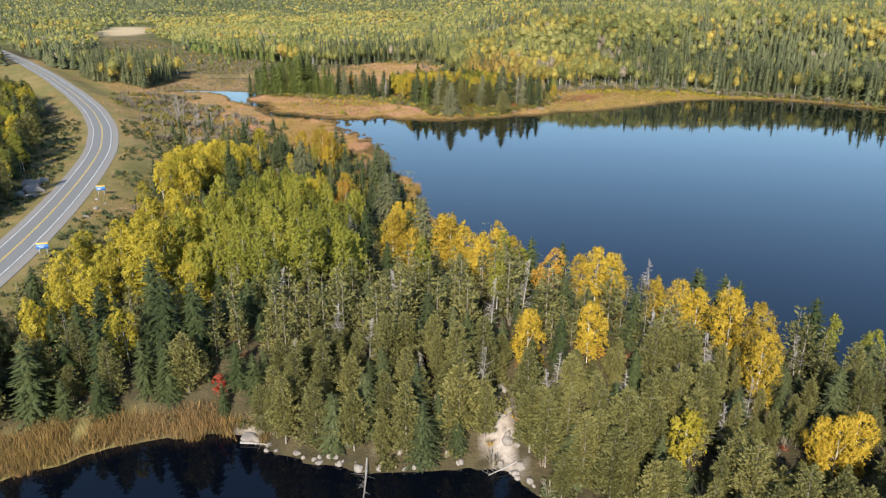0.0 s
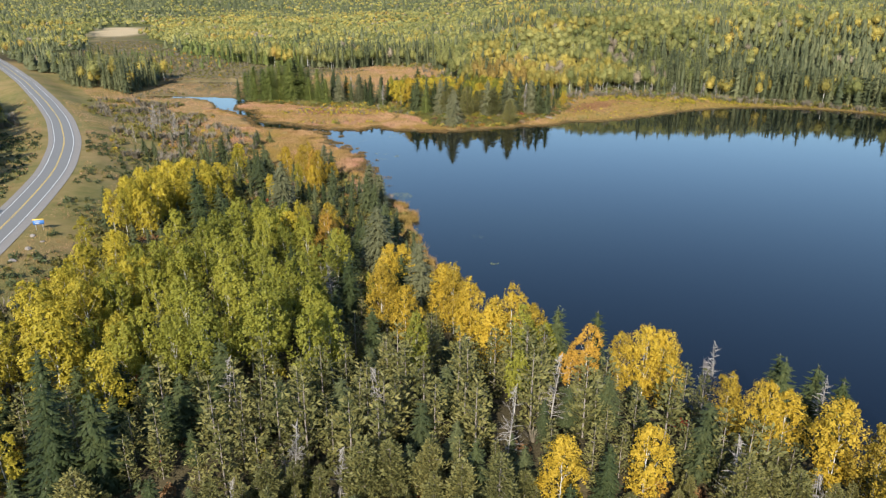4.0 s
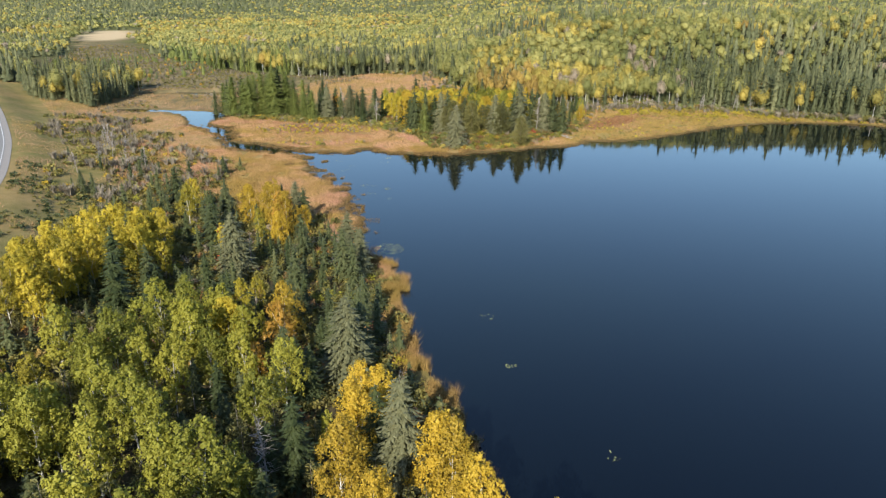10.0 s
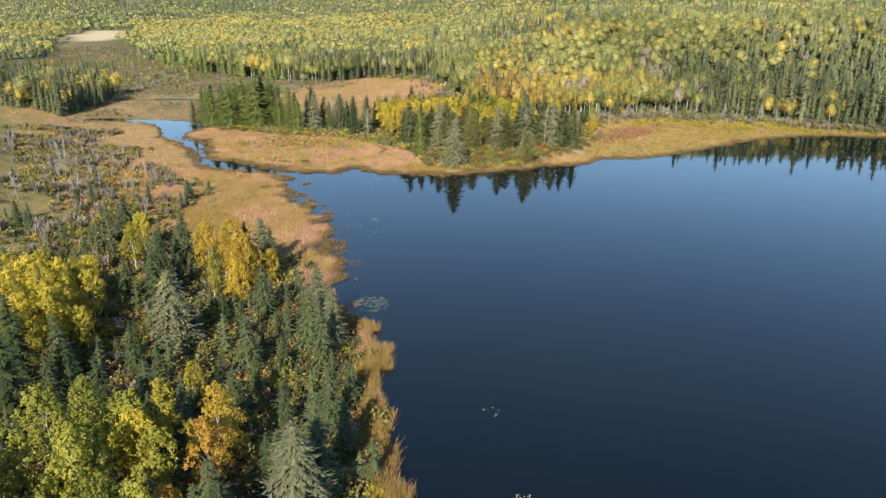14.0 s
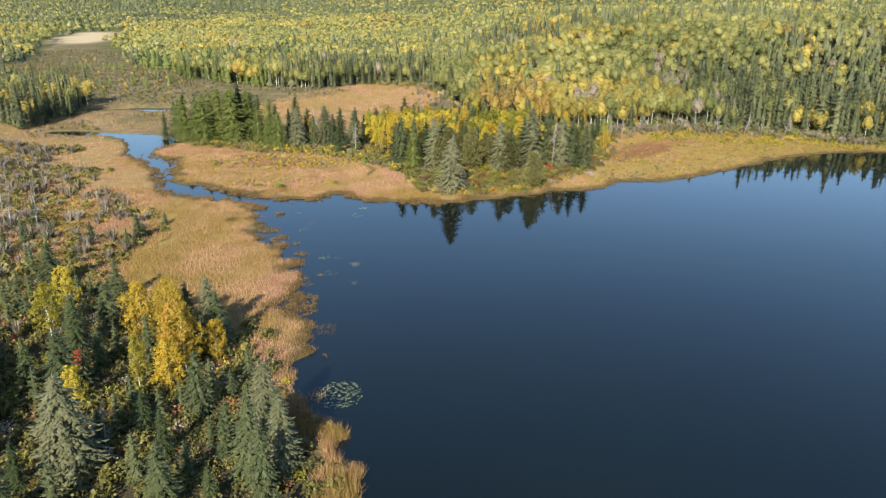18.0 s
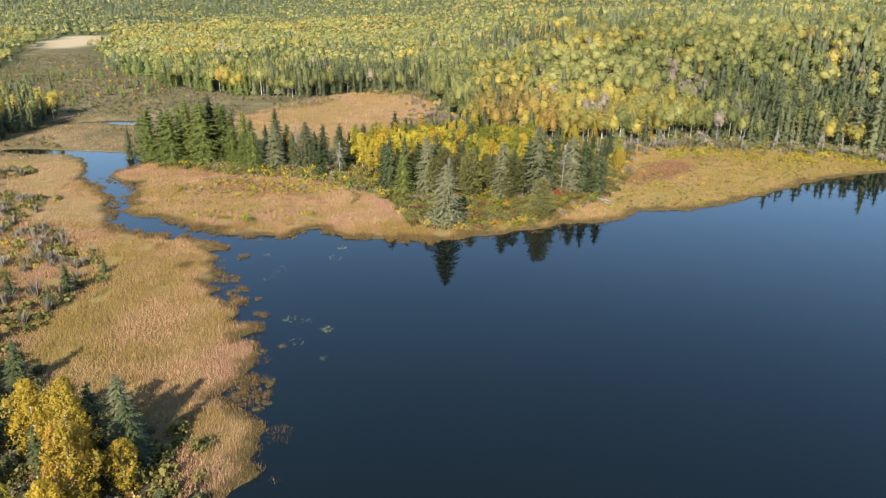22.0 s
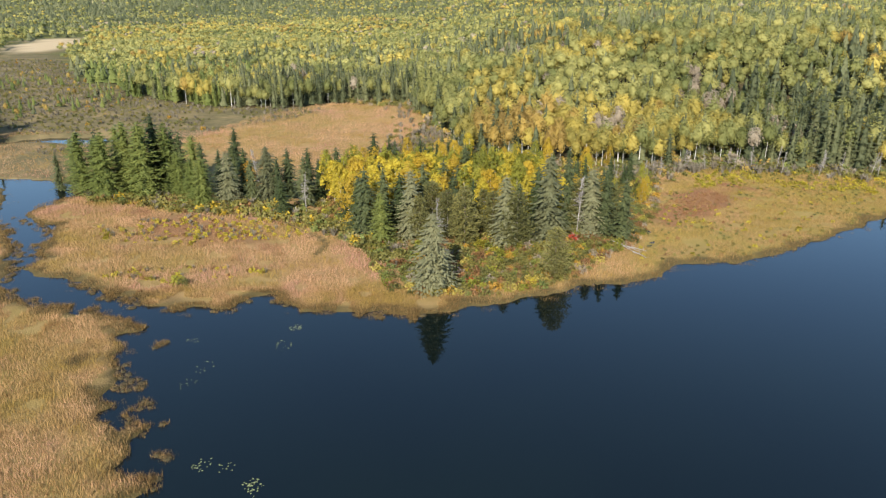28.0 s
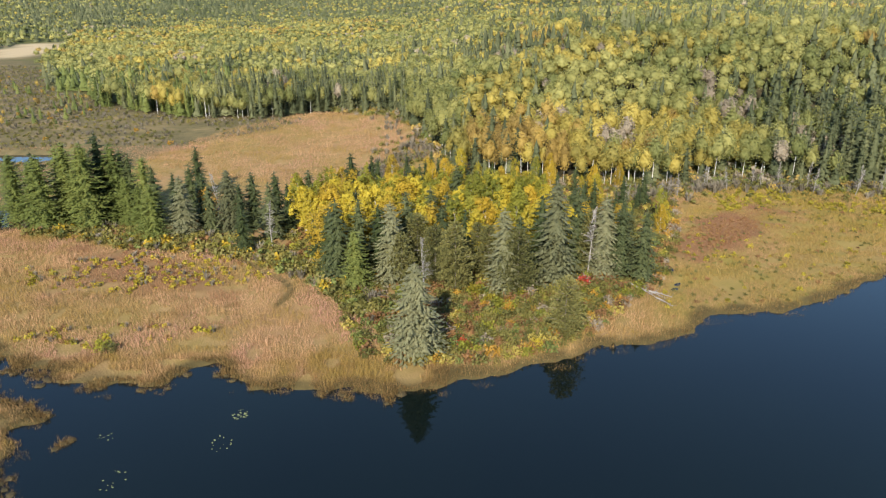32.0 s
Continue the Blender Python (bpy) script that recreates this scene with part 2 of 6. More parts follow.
SHORE_NORTH = [(-45, 387), (-38, 393), (-35, 397), (-26, 387), (-9, 386), (0, 384.5), (8, 387), (10, 390), (17, 390.5), (27, 394), (35, 396.5),
               (40, 402), (50, 402), (60, 406.5), (68, 417), (82, 417), (92, 420.5), (111, 433), (129, 444.5), (143, 456), (166, 468), (194, 473),
               (228, 468), (251, 451), (265, 434), (290, 400), (340, 350), (420, 200), (400, 80)]
LAKE = np.array(SHORE_WEST + CREEK_SOUTH + CREEK_NORTH + SHORE_NORTH, float)
POND = np.array([(-90, 70), (-63, 81), (-50, 89), (-40, 92), (-31, 92.4), (-26, 88), (-18.6, 85.4), (-11.6, 83), (-5, 83.6), (1.5, 84.3), (9, 83.7),
                 (14, 78), (22, 70), (40, 60), (80, 40), (90, -150), (-150, -150), (-120, 50)], float)
UPPER = np.array([(-217, 571), (-205, 588), (-190, 597), (-176, 594), (-158, 597), (-154, 577), (-175, 572), (-190, 578)], float)
# the road's middle line, and its height
ROAD = np.array([(-75, -60), (-86, 60), (-98, 142), (-106, 178), (-117, 218), (-131, 262), (-152, 309), (-182, 362), (-220, 420), (-283, 511),
                 (-372, 632), (-480, 770), (-640, 960), (-900, 1250)], float)
ROAD_Z = 9.0


def smooth(v, a, b):
    s = np.clip((v - a) / (b - a), 0, 1)
    return s * s * (3 - 2 * s)


def to_line(P, line, closed):
    """The distance of each point from a line of points, and whether it lies within, where the line is closed."""
    best = np.full(len(P), 1e9)
    inside = np.zeros(len(P), bool)
    n = len(line)
    for k in range(n if closed else n - 1):
        a, b = line[k], line[(k + 1) % n]
        ab = b - a
        s = np.clip(((P - a) @ ab) / (ab @ ab), 0, 1)
        best = np.minimum(best, np.hypot(*(P - a - s[:, None] * ab).T))
        if closed and a[1] != b[1]:
            cross = (a[1] > P[:, 1]) != (b[1] > P[:, 1])
            inside ^= cross & (P[:, 0] < (b[0] - a[0]) * (P[:, 1] - a[1]) / (b[1] - a[1]) + a[0])
    return best, inside


_grids = {}


def value_noise(x, y, scale, seed):
    """Smooth noise from 0 to 1 on the plan."""
    if seed not in _grids:
        _grids[seed] = np.random.RandomState(seed).rand(256, 256)
    g = _grids[seed]
    u, v = np.asarray(x) / scale, np.asarray(y) / scale
    i, j = np.floor(u).astype(int), np.floor(v).astype(int)
    fu, fv = smooth(u - i, 0, 1), smooth(v - j, 0, 1)
    a, b = g[i % 256, j % 256], g[(i + 1) % 256, j % 256]
    c, d = g[i % 256, (j + 1) % 256], g[(i + 1) % 256, (j + 1) % 256]
    return (a * (1 - fu) + b * fu) * (1 - fv) + (c * (1 - fu) + d * fu) * fv


def shore_distance(x, y):
    """Metres from the water's edge, positive on land."""
    P = np.stack([x, y], -1)
    out = np.full(len(P), 1e9)
    for line, wob in ((LAKE, 1.0), (POND, 0.5), (UPPER, 1.5)):
        d, ins = to_line(P, line, True)
        s = np.where(ins, -d, d)
        s = s + wob * (2.6 * (value_noise(x, y, 4.0, 3) - 0.5) + 1.4 * (value_noise(x, y, 1.8, 4) - 0.5))
        out = np.minimum(out, s)
    # hummocks and wet hollows along the open marsh
    open_marsh = smooth(y, 302, 326) * smooth(-x, 24, 34) * (1 - smooth(y, 500, 520)) * smooth(x, -150, -130)
    bank = np.exp(-((x + 56) / 16) ** 2 - ((y - 352) / 26) ** 2)
    calm = 1 - 0.75 * smooth(y, 374, 386)
    return out + open_marsh * calm * (9 * (value_noise(x, y, 3.6, 5) - 0.53) - 1.8 * bank) * np.exp(-((out - 1.5) / 7) ** 2)


def road_distance(x, y):
    return to_line(np.stack([x, y], -1), ROAD, False)[0]


CHANNEL = np.array([(-84, 468), (-73, 465), (-66, 460), (-59, 457), (-51, 455), (-44, 451), (-36, 442), (-30, 437), (-27, 431), (-28, 422)], float)
INLET = np.array([(68, 446), (66.5, 440), (67, 435), (64, 430)], float)


def wet_line(x, y):
    """How far a point is sunk in the narrow runs of water through the reeds, from 0 to 1."""
    P = np.stack([x, y], -1)
    wide = 0.1 + 0.5 * value_noise(x, y, 7, 15)
    d = to_line(P, CHANNEL, False)[0]
    e = to_line(P, INLET, False)[0] - 0.1
    return np.maximum(smooth(d - wide, 0.5, 0.0) * (value_noise(x, y, 9, 16) > 0.42), smooth(e - wide, 0.5, 0.0))


def land_height(x, y, sd=None, rd=None):
    sd = shore_distance(x, y) if sd is None else sd
    rd = road_distance(x, y) if rd is None else rd
    z = -1.6 + 1.95 * smooth(sd, -2.5, 1.0) + 0.5 * smooth(sd, 2, 60)
    # the wooded headland with its steep south side
    z = z + smooth(sd, 0, 8) * 9.5 * np.exp(-((x - 14) / 44) ** 2 - ((y - 113) / 25) ** 2)
    z = z + smooth(sd, 0, 20) * 3 * np.exp(-((x + 40) / 30) ** 2 - ((y - 150) / 60) ** 2)
    z = z + smooth(sd, 0, 12) * 4.5 * np.exp(-((x + 42) / 20) ** 2 - ((y - 106) / 16) ** 2)
    z = z + smooth(sd, 0, 12) * 1.0 * np.exp(-((x - 20) / 24) ** 2 - ((y - 130) / 15) ** 2)
    west = smooth(-(x + 95 + 0.42 * np.clip(y - 180, 0, 900)), -60, 10) * smooth(sd, 0, 40)
    z = np.maximum(z, z * (1 - west) + west * (ROAD_Z - 1.2) * (1 - 0.55 * smooth(y, 330, 480)))
    z = z + 6 * smooth(-(x + 120 + 0.55 * np.clip(y - 200, 0, 900)), 10, 70)
    # the far country
    far = smooth(y, 500, 700)
    z = z + 36 * smooth(y, 520, 690) * smooth(x, -60, 140) + 3 * far
    z = z + 26 * smooth(y, 750, 2000) * smooth(x, -500, 400) + 30 * smooth(y, 1700, 3600) + 45 * smooth(y, 3200, 4900)
    z = z + 22 * smooth(-x, 640, 1000) * smooth(y, 500, 1200) * (1 - smooth(-x, 600, 900) * 0.5 * (1 - smooth(y, 1900, 2300)))
    z = z + smooth(y, 560, 1500) * 16 * (value_noise(x, y, 210, 7) - 0.5) * smooth(x, -350, -100)
    z = z + smooth(sd, 3, 20) * 0.7 * (value_noise(x, y, 6, 8) - 0.5)
    z = z - 0.85 * wet_line(x, y)
    bed = smooth(rd, 26, 5.5)
    z = z * (1 - bed) + bed * (ROAD_Z - 0.06)
    return z


def marsh_tone(x, y, sd):
    """How much of the marsh is wet fringe, olive sedge and russet heath at a place, each from 0 to 1."""
    fringe = smooth(sd + 3 * (value_noise(x, y, 5, 81) - 0.5), 4.5, 1.2)
    ditch = to_line(np.stack([x, y], -1), CHANNEL, False)[0]
    fringe = np.maximum(fringe, smooth(ditch + 0.8 * value_noise(x, y, 6, 87), 2.0, 0.9))
    east = smooth(x - 0.4 * (y - 440), 56, 70)
    olive = np.clip(east * (0.22 + 0.45 * value_noise(x, y, 14, 82) + 0.4 * value_noise(x, y, 4, 86)) + 0.3 * smooth(value_noise(x, y, 22, 84) + 0.25 * value_noise(x, y, 5, 85), 0.66, 0.9), 0, 1)
    olive = np.clip(olive + 0.6 * np.exp(-((x + 80) / 18) ** 2 - ((y - 350) / 34) ** 2), 0, 1)
    ex, ey = (x - 93) * 0.74 + (y - 472) * 0.68, -(x - 93) * 0.68 + (y - 472) * 0.74
    fx, fy = (x + 68) * 0.87 - (y - 444) * 0.5, (x + 68) * 0.5 + (y - 444) * 0.87
    wob = 0.9 * (value_noise(x, y, 7, 83) - 0.5)
    russet = np.maximum(smooth(np.hypot(ex / 36, ey / 11) + wob, 1.1, 0.6), 0.8 * smooth(np.hypot(fx / 30, fy / 11) + wob, 1.1, 0.6))
    only = smooth(y, 150, 190)
    return np.maximum(fringe * smooth(y, 262, 280), 0.55 * (1 - only)), np.maximum(olive * only, 0.6 * (1 - only)), russet


def in_bog(x, y):
    """The open wet ground up the creek, from 0 to 1."""
    left = np.interp(y, [480, 540, 600, 640, 700, 880, 1136, 1450, 1770, 1930], [-205, -205, -218, -275, -345, -425, -545, -575, -680, -745])
    right = np.interp(y, [480, 560, 600, 640, 664, 674, 730, 814, 903, 1090, 1300, 1930], [-140, -128, -112, -72, -62, -150, -212, -280, -340, -440, -515, -740])
    wob = 22 * (value_noise(x, y, 30, 11) - 0.5)
    return smooth(x + wob, left - 4, left + 6) * smooth(-(x + wob), -right - 4, -right + 6) * smooth(y, 480, 500) * (1 - smooth(y, 1925, 1940))


def in_field(x, y):
    return smooth(np.hypot((x + 520 + 0.35 * (y - 1180)) / 52, (y - 1260) / 190) + 0.5 * (value_noise(x, y, 60, 12) - 0.5), 1.0, 0.85) + smooth(np.hypot((x + 720) / 40, (y - 1850) / 120), 1.0, 0.85)


CLEARING = np.array([(-122, 575), (-101, 636), (-74, 678), (-54, 690), (-16, 652), (-3, 604), (-10, 575), (-30, 533), (-46, 518), (-80, 540)], float)
FAR_EDGE_X = [-158, -120, -75, -54, -16, 0, 10, 20, 40, 82, 103, 127, 146, 168, 200, 235, 262, 285, 320, 420]
FAR_EDGE_Y = [667, 668, 688, 689, 651, 600, 556, 522, 503, 514, 527, 527, 520, 516, 500, 482, 456, 425, 385, 260]
WOOD = np.array([(-66, 90), (-50, 95), (-31, 93.5), (-26, 88.8), (-18.6, 86), (-11.6, 83.6), (1.5, 84.9), (9, 84.3), (14, 79), (22, 71), (70, 58), (125, 66), (112, 86), (68, 107), (50, 113), (30, 133),
                 (11, 147), (3, 170), (-4, 192), (-11, 215), (-15, 238), (-24, 258), (-34, 273), (-37, 283), (-44, 289), (-53, 290), (-63, 296), (-75, 305),
                 (-96, 324), (-106, 300), (-101, 262), (-94, 235), (-86, 200), (-81, 170), (-80, 150), (-82, 125), (-80, 100), (-76, 88)], float)
TIP_WOOD = np.array([(-3, 400), (8, 396), (22, 399), (37, 408), (52, 428), (60, 437), (74, 470), (85, 515), (40, 530), (0, 535), (-30, 520), (-38, 490),
                     (-30, 462), (-16, 437)], float)


def axis(fine_a, fine_b, step, far_a, far_b, grow=1.09):
    mid = list(np.arange(fine_a, fine_b + step, step))
    for end, sign in ((far_b, 1), (far_a, -1)):
        s = step
        while True:
            s *= grow
            nxt = (mid[-1] if sign > 0 else mid[0]) + sign * s
            if (nxt > end) if sign > 0 else (nxt < end):
                break
            mid.append(nxt) if sign > 0 else mid.insert(0, nxt)
        mid.append(end) if sign > 0 else mid.insert(0, end)
    return np.array(mid)


def mesh_from(name, V, T, mats=(), tint=None, attrs=None, index=None):
    """A mesh of triangles from arrays."""
    me = bpy.data.meshes.new(name)
    V, T = np.asarray(V, np.float32), np.asarray(T, np.int32)
    me.vertices.add(len(V))
    me.vertices.foreach_set("co", V.ravel())
    me.loops.add(T.size)
    me.loops.foreach_set("vertex_index", T.ravel())
    me.polygons.add(len(T))
    me.polygons.foreach_set("loop_start", np.arange(len(T), dtype=np.int32) * 3)
    me.update(calc_edges=True)
    for m in mats:
        me.materials.append(m)
    if index is not None:
        me.polygons.foreach_set("material_index", np.asarray(index, np.int32))
    attrs = dict(attrs or {})
    if tint is not None:
        attrs["tint"] = tint
    for key, val in attrs.items():
        a = me.attributes.new(key, "FLOAT", "POINT")
        a.data.foreach_set("value", np.asarray(val, np.float32))
    return me


def add_part(name, me, parent, label=""):
    ob = new(name, me)
    ob.parent = parent
    return tagged(ob, label)


# ---- land and water ----
gx = axis(-150, 150, 1.6, -3600, 3600, 1.07)
gy = axis(66, 530, 1.5, -700, 4960, 1.05)
GX, GY = np.meshgrid(gx, gy)
fx, fy = GX.ravel(), GY.ravel()
fs, fr = shore_distance(fx, fy), road_distance(fx, fy)
fz = land_height(fx, fy, fs, fr)
nx, ny = len(gx), len(gy)
q = (np.arange(ny - 1)[:, None] * nx + np.arange(nx - 1)[None, :]).ravel()
tri = np.concatenate([np.stack([q, q + 1, q + nx + 1], -1), np.stack([q, q + nx + 1, q + nx], -1)])
wood_d, wood_in = to_line(np.stack([fx, fy], -1), WOOD, True)
wood_s = np.where(wood_in, wood_d, -wood_d)
tip_d, tip_in = to_line(np.stack([fx, fy], -1), TIP_WOOD, True)
tip_s = np.where(tip_in, tip_d, -tip_d)
edge_y = np.interp(fx, FAR_EDGE_X, FAR_EDGE_Y)
woods = np.maximum.reduce([smooth(wood_s, -2, 3), smooth(tip_s, -1, 3) * smooth(fy, 428, 446), smooth(fy - edge_y, -3, 5) * smooth(fx, -170, -150), smooth(fy, 640, 700)])
clear_in = to_line(np.stack([fx, fy], -1), CLEARING, True)[1]
marsh = (1 - woods) * smooth(fy, 235, 300) * (1 - smooth(fy, 650, 700))
marsh = np.maximum(marsh, clear_in * 1.0)
marsh = np.maximum(marsh, smooth(fs, 6, 1) * (fy > 170))
bog = in_bog(fx, fy)
verge = smooth(fr, 60, 30) * (1 - smooth(wood_s, -2, 3)) * (1 - smooth(fy, 560, 700))
rock = smooth(0.85 * np.exp(-((fx - 10 - 1.5 * np.sin(fy / 3)) / 2.3) ** 2 - ((fy - 88) / 7) ** 2) + np.exp(-((fx + 4) / 8) ** 2 - ((fy - 86) / 3.5) ** 2) * value_noise(fx, fy, 3, 21)
              + 0.8 * np.exp(-((fx + 30) / 3) ** 2 - ((fy - 94) / 2) ** 2) + 0.7 * np.exp(-((fx - 52) / 6) ** 2 - ((fy - 78) / 4) ** 2), 0.35, 0.6)
tone = marsh_tone(fx, fy, fs)
me = mesh_from("ground", np.stack([fx, fy, fz], -1), tri, [land.m],
               attrs={"far": smooth(fy, 690, 900) * (1 - bog), "marsh": marsh, "bog": bog, "verge": verge, "pale": np.clip(in_field(fx, fy), 0, 1), "rock": rock, "fringe": tone[0], "olive": tone[1], "russet": tone[2]})
me.polygons.foreach_set("use_smooth", np.ones(len(me.polygons), bool))
tagged(new("ground", me), "autumn land with marsh, bog and wooded hills", "ground", kind="structure")

me = mesh_from("water", [(-700, -700, 0), (700, -700, 0), (700, 760, 0), (-700, 760, 0)], [(0, 1, 2), (0, 2, 3)], [water.m])
tagged(new("water", me), "calm dark blue lake water mirroring sky and trees", "lake", kind="structure")

# ---- the road ----


def ribbon(name, left, right, lift, mat, a=0.0, b=1e9, step=3.0):
    """A band along the road's line, from left to right metres off its middle."""
    seg = np.hypot(*np.diff(ROAD, axis=0).T)
    at = np.r_[0, np.cumsum(seg)]
    s = np.arange(0, at[-1], step)
    # a rounded line through the points
    cx, cy = np.interp(s, at, ROAD[:, 0]), np.interp(s, at, ROAD[:, 1])
    k = np.hanning(23)
    k /= k.sum()
    px, py = np.pad(cx, 11, mode="edge"), np.pad(cy, 11, mode="edge")
    cx, cy = np.convolve(px, k, "valid"), np.convolve(py, k, "valid")
    tx, ty = np.gradient(cx), np.gradient(cy)
    n = np.hypot(tx, ty)
    rx, ry = ty / n, -tx / n
    keep = (s >= a) & (s <= b)
    cols = np.linspace(left, right, 3)
    V = np.stack([np.stack([cx + c * rx, cy + c * ry, np.full(len(s), ROAD_Z + lift)], -1) for c in cols], 1)[keep].reshape(-1, 3)
    m = keep.sum()
    q = (np.arange(m - 1)[:, None] * 3 + np.arange(2)[None]).ravel()
    T = np.concatenate([np.stack([q, q + 1, q + 4], -1), np.stack([q, q + 4, q + 3], -1)])
    return mesh_from(name, V, T, [mat])


road = tagged(new("road", ribbon("asphalt", -4.0, 4.0, 0.05, asphalt.m)), "curving two-lane grey asphalt road", "road", kind="structure")
add_part("shoulder", ribbon("shoulder", 4.0, 6.3, 0.03, gravel.m), road, "pale gravel shoulder")
add_part("shoulder", ribbon("shoulder", -5.6, -4.0, 0.03, gravel.m), road, "pale gravel shoulder")
for c, m, lab in ((-3.45, WHITE, "white edge line"), (3.45, WHITE, "white edge line"), (-0.14, YELLOW, "yellow centre line"), (0.14, YELLOW, "yellow centre line")):
    add_part("line", ribbon("line", c - 0.075, c + 0.075, 0.056, m), road, lab)

# ---- trees ----


def tube(points, radii, sides=5):
    """A tapered tube along points."""
    P = np.asarray(points, float)
    n = len(P)
    d = np.gradient(P, axis=0)
    d /= np.linalg.norm(d, axis=1)[:, None] + 1e-9
    u = np.cross(d, [0.3, 0.9, 0.1])
    u /= np.linalg.norm(u, axis=1)[:, None] + 1e-9
    w = np.cross(d, u)
    a = np.arange(sides) * 2 * math.pi / sides
    V = P[:, None] + np.asarray(radii)[:, None, None] * (np.cos(a)[None, :, None] * u[:, None] + np.sin(a)[None, :, None] * w[:, None])
    T = []
    for i in range(n - 1):
        for j in range(sides):
            p, r = i * sides + j, i * sides + (j + 1) % sides
            T += [(p, r, r + sides), (p, r + sides, p + sides)]
    return V.reshape(-1, 3), np.array(T)


def join(parts):
    Vs, Ts, off = [], [], 0
    for V, T in parts:
        Vs.append(V)
        Ts.append(np.asarray(T) + off)
        off += len(V)
    return np.concatenate(Vs), np.concatenate(Ts)


def branch(parts):
    """Limbs grown into their stem, as one piece."""
    V, T = join(parts)
    stem = parts[0][0]
    off, extra = len(stem), []
    for W, _ in parts[1:]:
        k = int(np.argmin(((stem - W[0]) ** 2).sum(1)))
        extra.append((off, off + 1, k))
        off += len(W)
    return V, np.concatenate([T, np.array(extra, int).reshape(-1, 3)])


def clumps(rng, centers, size, up=0.5, ratio=0.7, facing=None, loose=0.45):
    """One small bent leaf spray at each centre, facing out of its lobe where that is given."""
    n = len(centers)
    nrm = rng.normal(size=(n, 3))
    if facing is None:
        nrm[:, 2] = np.abs(nrm[:, 2]) + up
    else:
        nrm = facing + loose * nrm
    nrm /= np.linalg.norm(nrm, axis=1)[:, None]
    u = np.cross(nrm, rng.normal(size=(n, 3)))
    u /= np.linalg.norm(u, axis=1)[:, None] + 1e-9
    w = np.cross(nrm, u)
    s = size * rng.uniform(0.6, 1.35, (n, 1))
    bend = nrm * s * rng.uniform(-0.35, 0.35, (n, 1))
    r = lambda: rng.uniform(0.7, 1.25, (n, 1))
    V = np.stack([centers + u * s * r() + bend, centers + w * s * ratio * r(), centers - u * s * r() + bend, centers - w * s * ratio * r()], 1).reshape(-1, 3)
    k = np.arange(n)[:, None] * 4
    T = np.concatenate([k + [[0, 1, 3]], k + [[1, 2, 3]]], 1).reshape(-1, 3)
    return V, T


def broadleaf(seed, H, R, low, n, size, bark_r=0.14, lobes=22, lean=0.025, plume=1.5, leaves=16, fork=0.0):
    """Trunk with limbs, and a crown of lobes, each a cluster of small tufts of leaf sprays, round the limbs' ends."""
    rng = np.random.RandomState(seed)
    top = np.array([rng.normal() * lean * H, rng.normal() * lean * H, H * 0.9])
    s = np.linspace(0, 0.78, 6)[:, None]
    stem = s * top + np.c_[rng.normal(size=(6, 2)) * 0.12, np.zeros(6)] * s
    wood = [tube(stem, np.linspace(bark_r, 0.03, 6), 6)]
    cents, dirs = [], []
    skew = rng.uniform(0, 6.28)
    for k in range(lobes):
        g = (k + rng.uniform(0.1, 0.9)) / lobes
        f = low + (0.90 - low) * g
        prof = math.sin(math.pi * (0.19 + 0.72 * g ** 0.9)) ** 0.7
        a = k * 2.4 + rng.uniform(-0.7, 0.7)
        prof *= 1 + 0.16 * math.cos(a - skew) + 0.1 * math.cos(2 * a + 3 * g)
        base = top * max(0.2, f - 0.18)
        rad = R * (0.20 + 0.16 * prof) * rng.uniform(0.7, 1.35)
        reach = max(0.0, R * prof - rad * 0.8) * (rng.uniform(0.3, 1.08) if g < 0.93 else 0.25)
        end = np.array([top[0] * f + math.cos(a) * reach, top[1] * f + math.sin(a) * reach, f * H + rng.uniform(-0.4, 0.4)])
        if k % 2 == 0:
            wood.append(tube([base, (base + end) / 2 + [0, 0, -0.12 * reach], end], [bark_r * (0.34 + fork), bark_r * (0.2 + 0.6 * fork), 0.015], 3))
        m = max(2, int(round(n / lobes / leaves)))
        d = rng.normal(size=(m, 3)) + [0.55 * math.cos(a), 0.55 * math.sin(a), 0.55]
        d /= np.linalg.norm(d, axis=1)[:, None]
        taper = 1 - 0.36 * np.clip(d[:, 2:], -0.5, 1)
        tuft = end + d * rad * rng.uniform(0.55, 1.15, (m, 1)) * np.concatenate([taper, taper, np.full((m, 1), plume)], 1)
        e = rng.normal(size=(m, leaves, 3)) + 0.5 * d[:, None]
        e /= np.linalg.norm(e, axis=2)[:, :, None]
        spread = rad * rng.uniform(0.22, 0.42, (m, 1, 1)) * rng.uniform(0.35, 1.1, (m, leaves, 1))
        cents.append((tuft[:, None] + e * spread * [1, 1, 1.25]).reshape(-1, 3))
        dirs.append((e * 0.55 + d[:, None] * 0.55 + [0, 0, 0.25]).reshape(-1, 3))
    crown = clumps(rng, np.concatenate(cents), size, facing=np.concatenate(dirs), loose=0.38)
    return branch(wood), crown


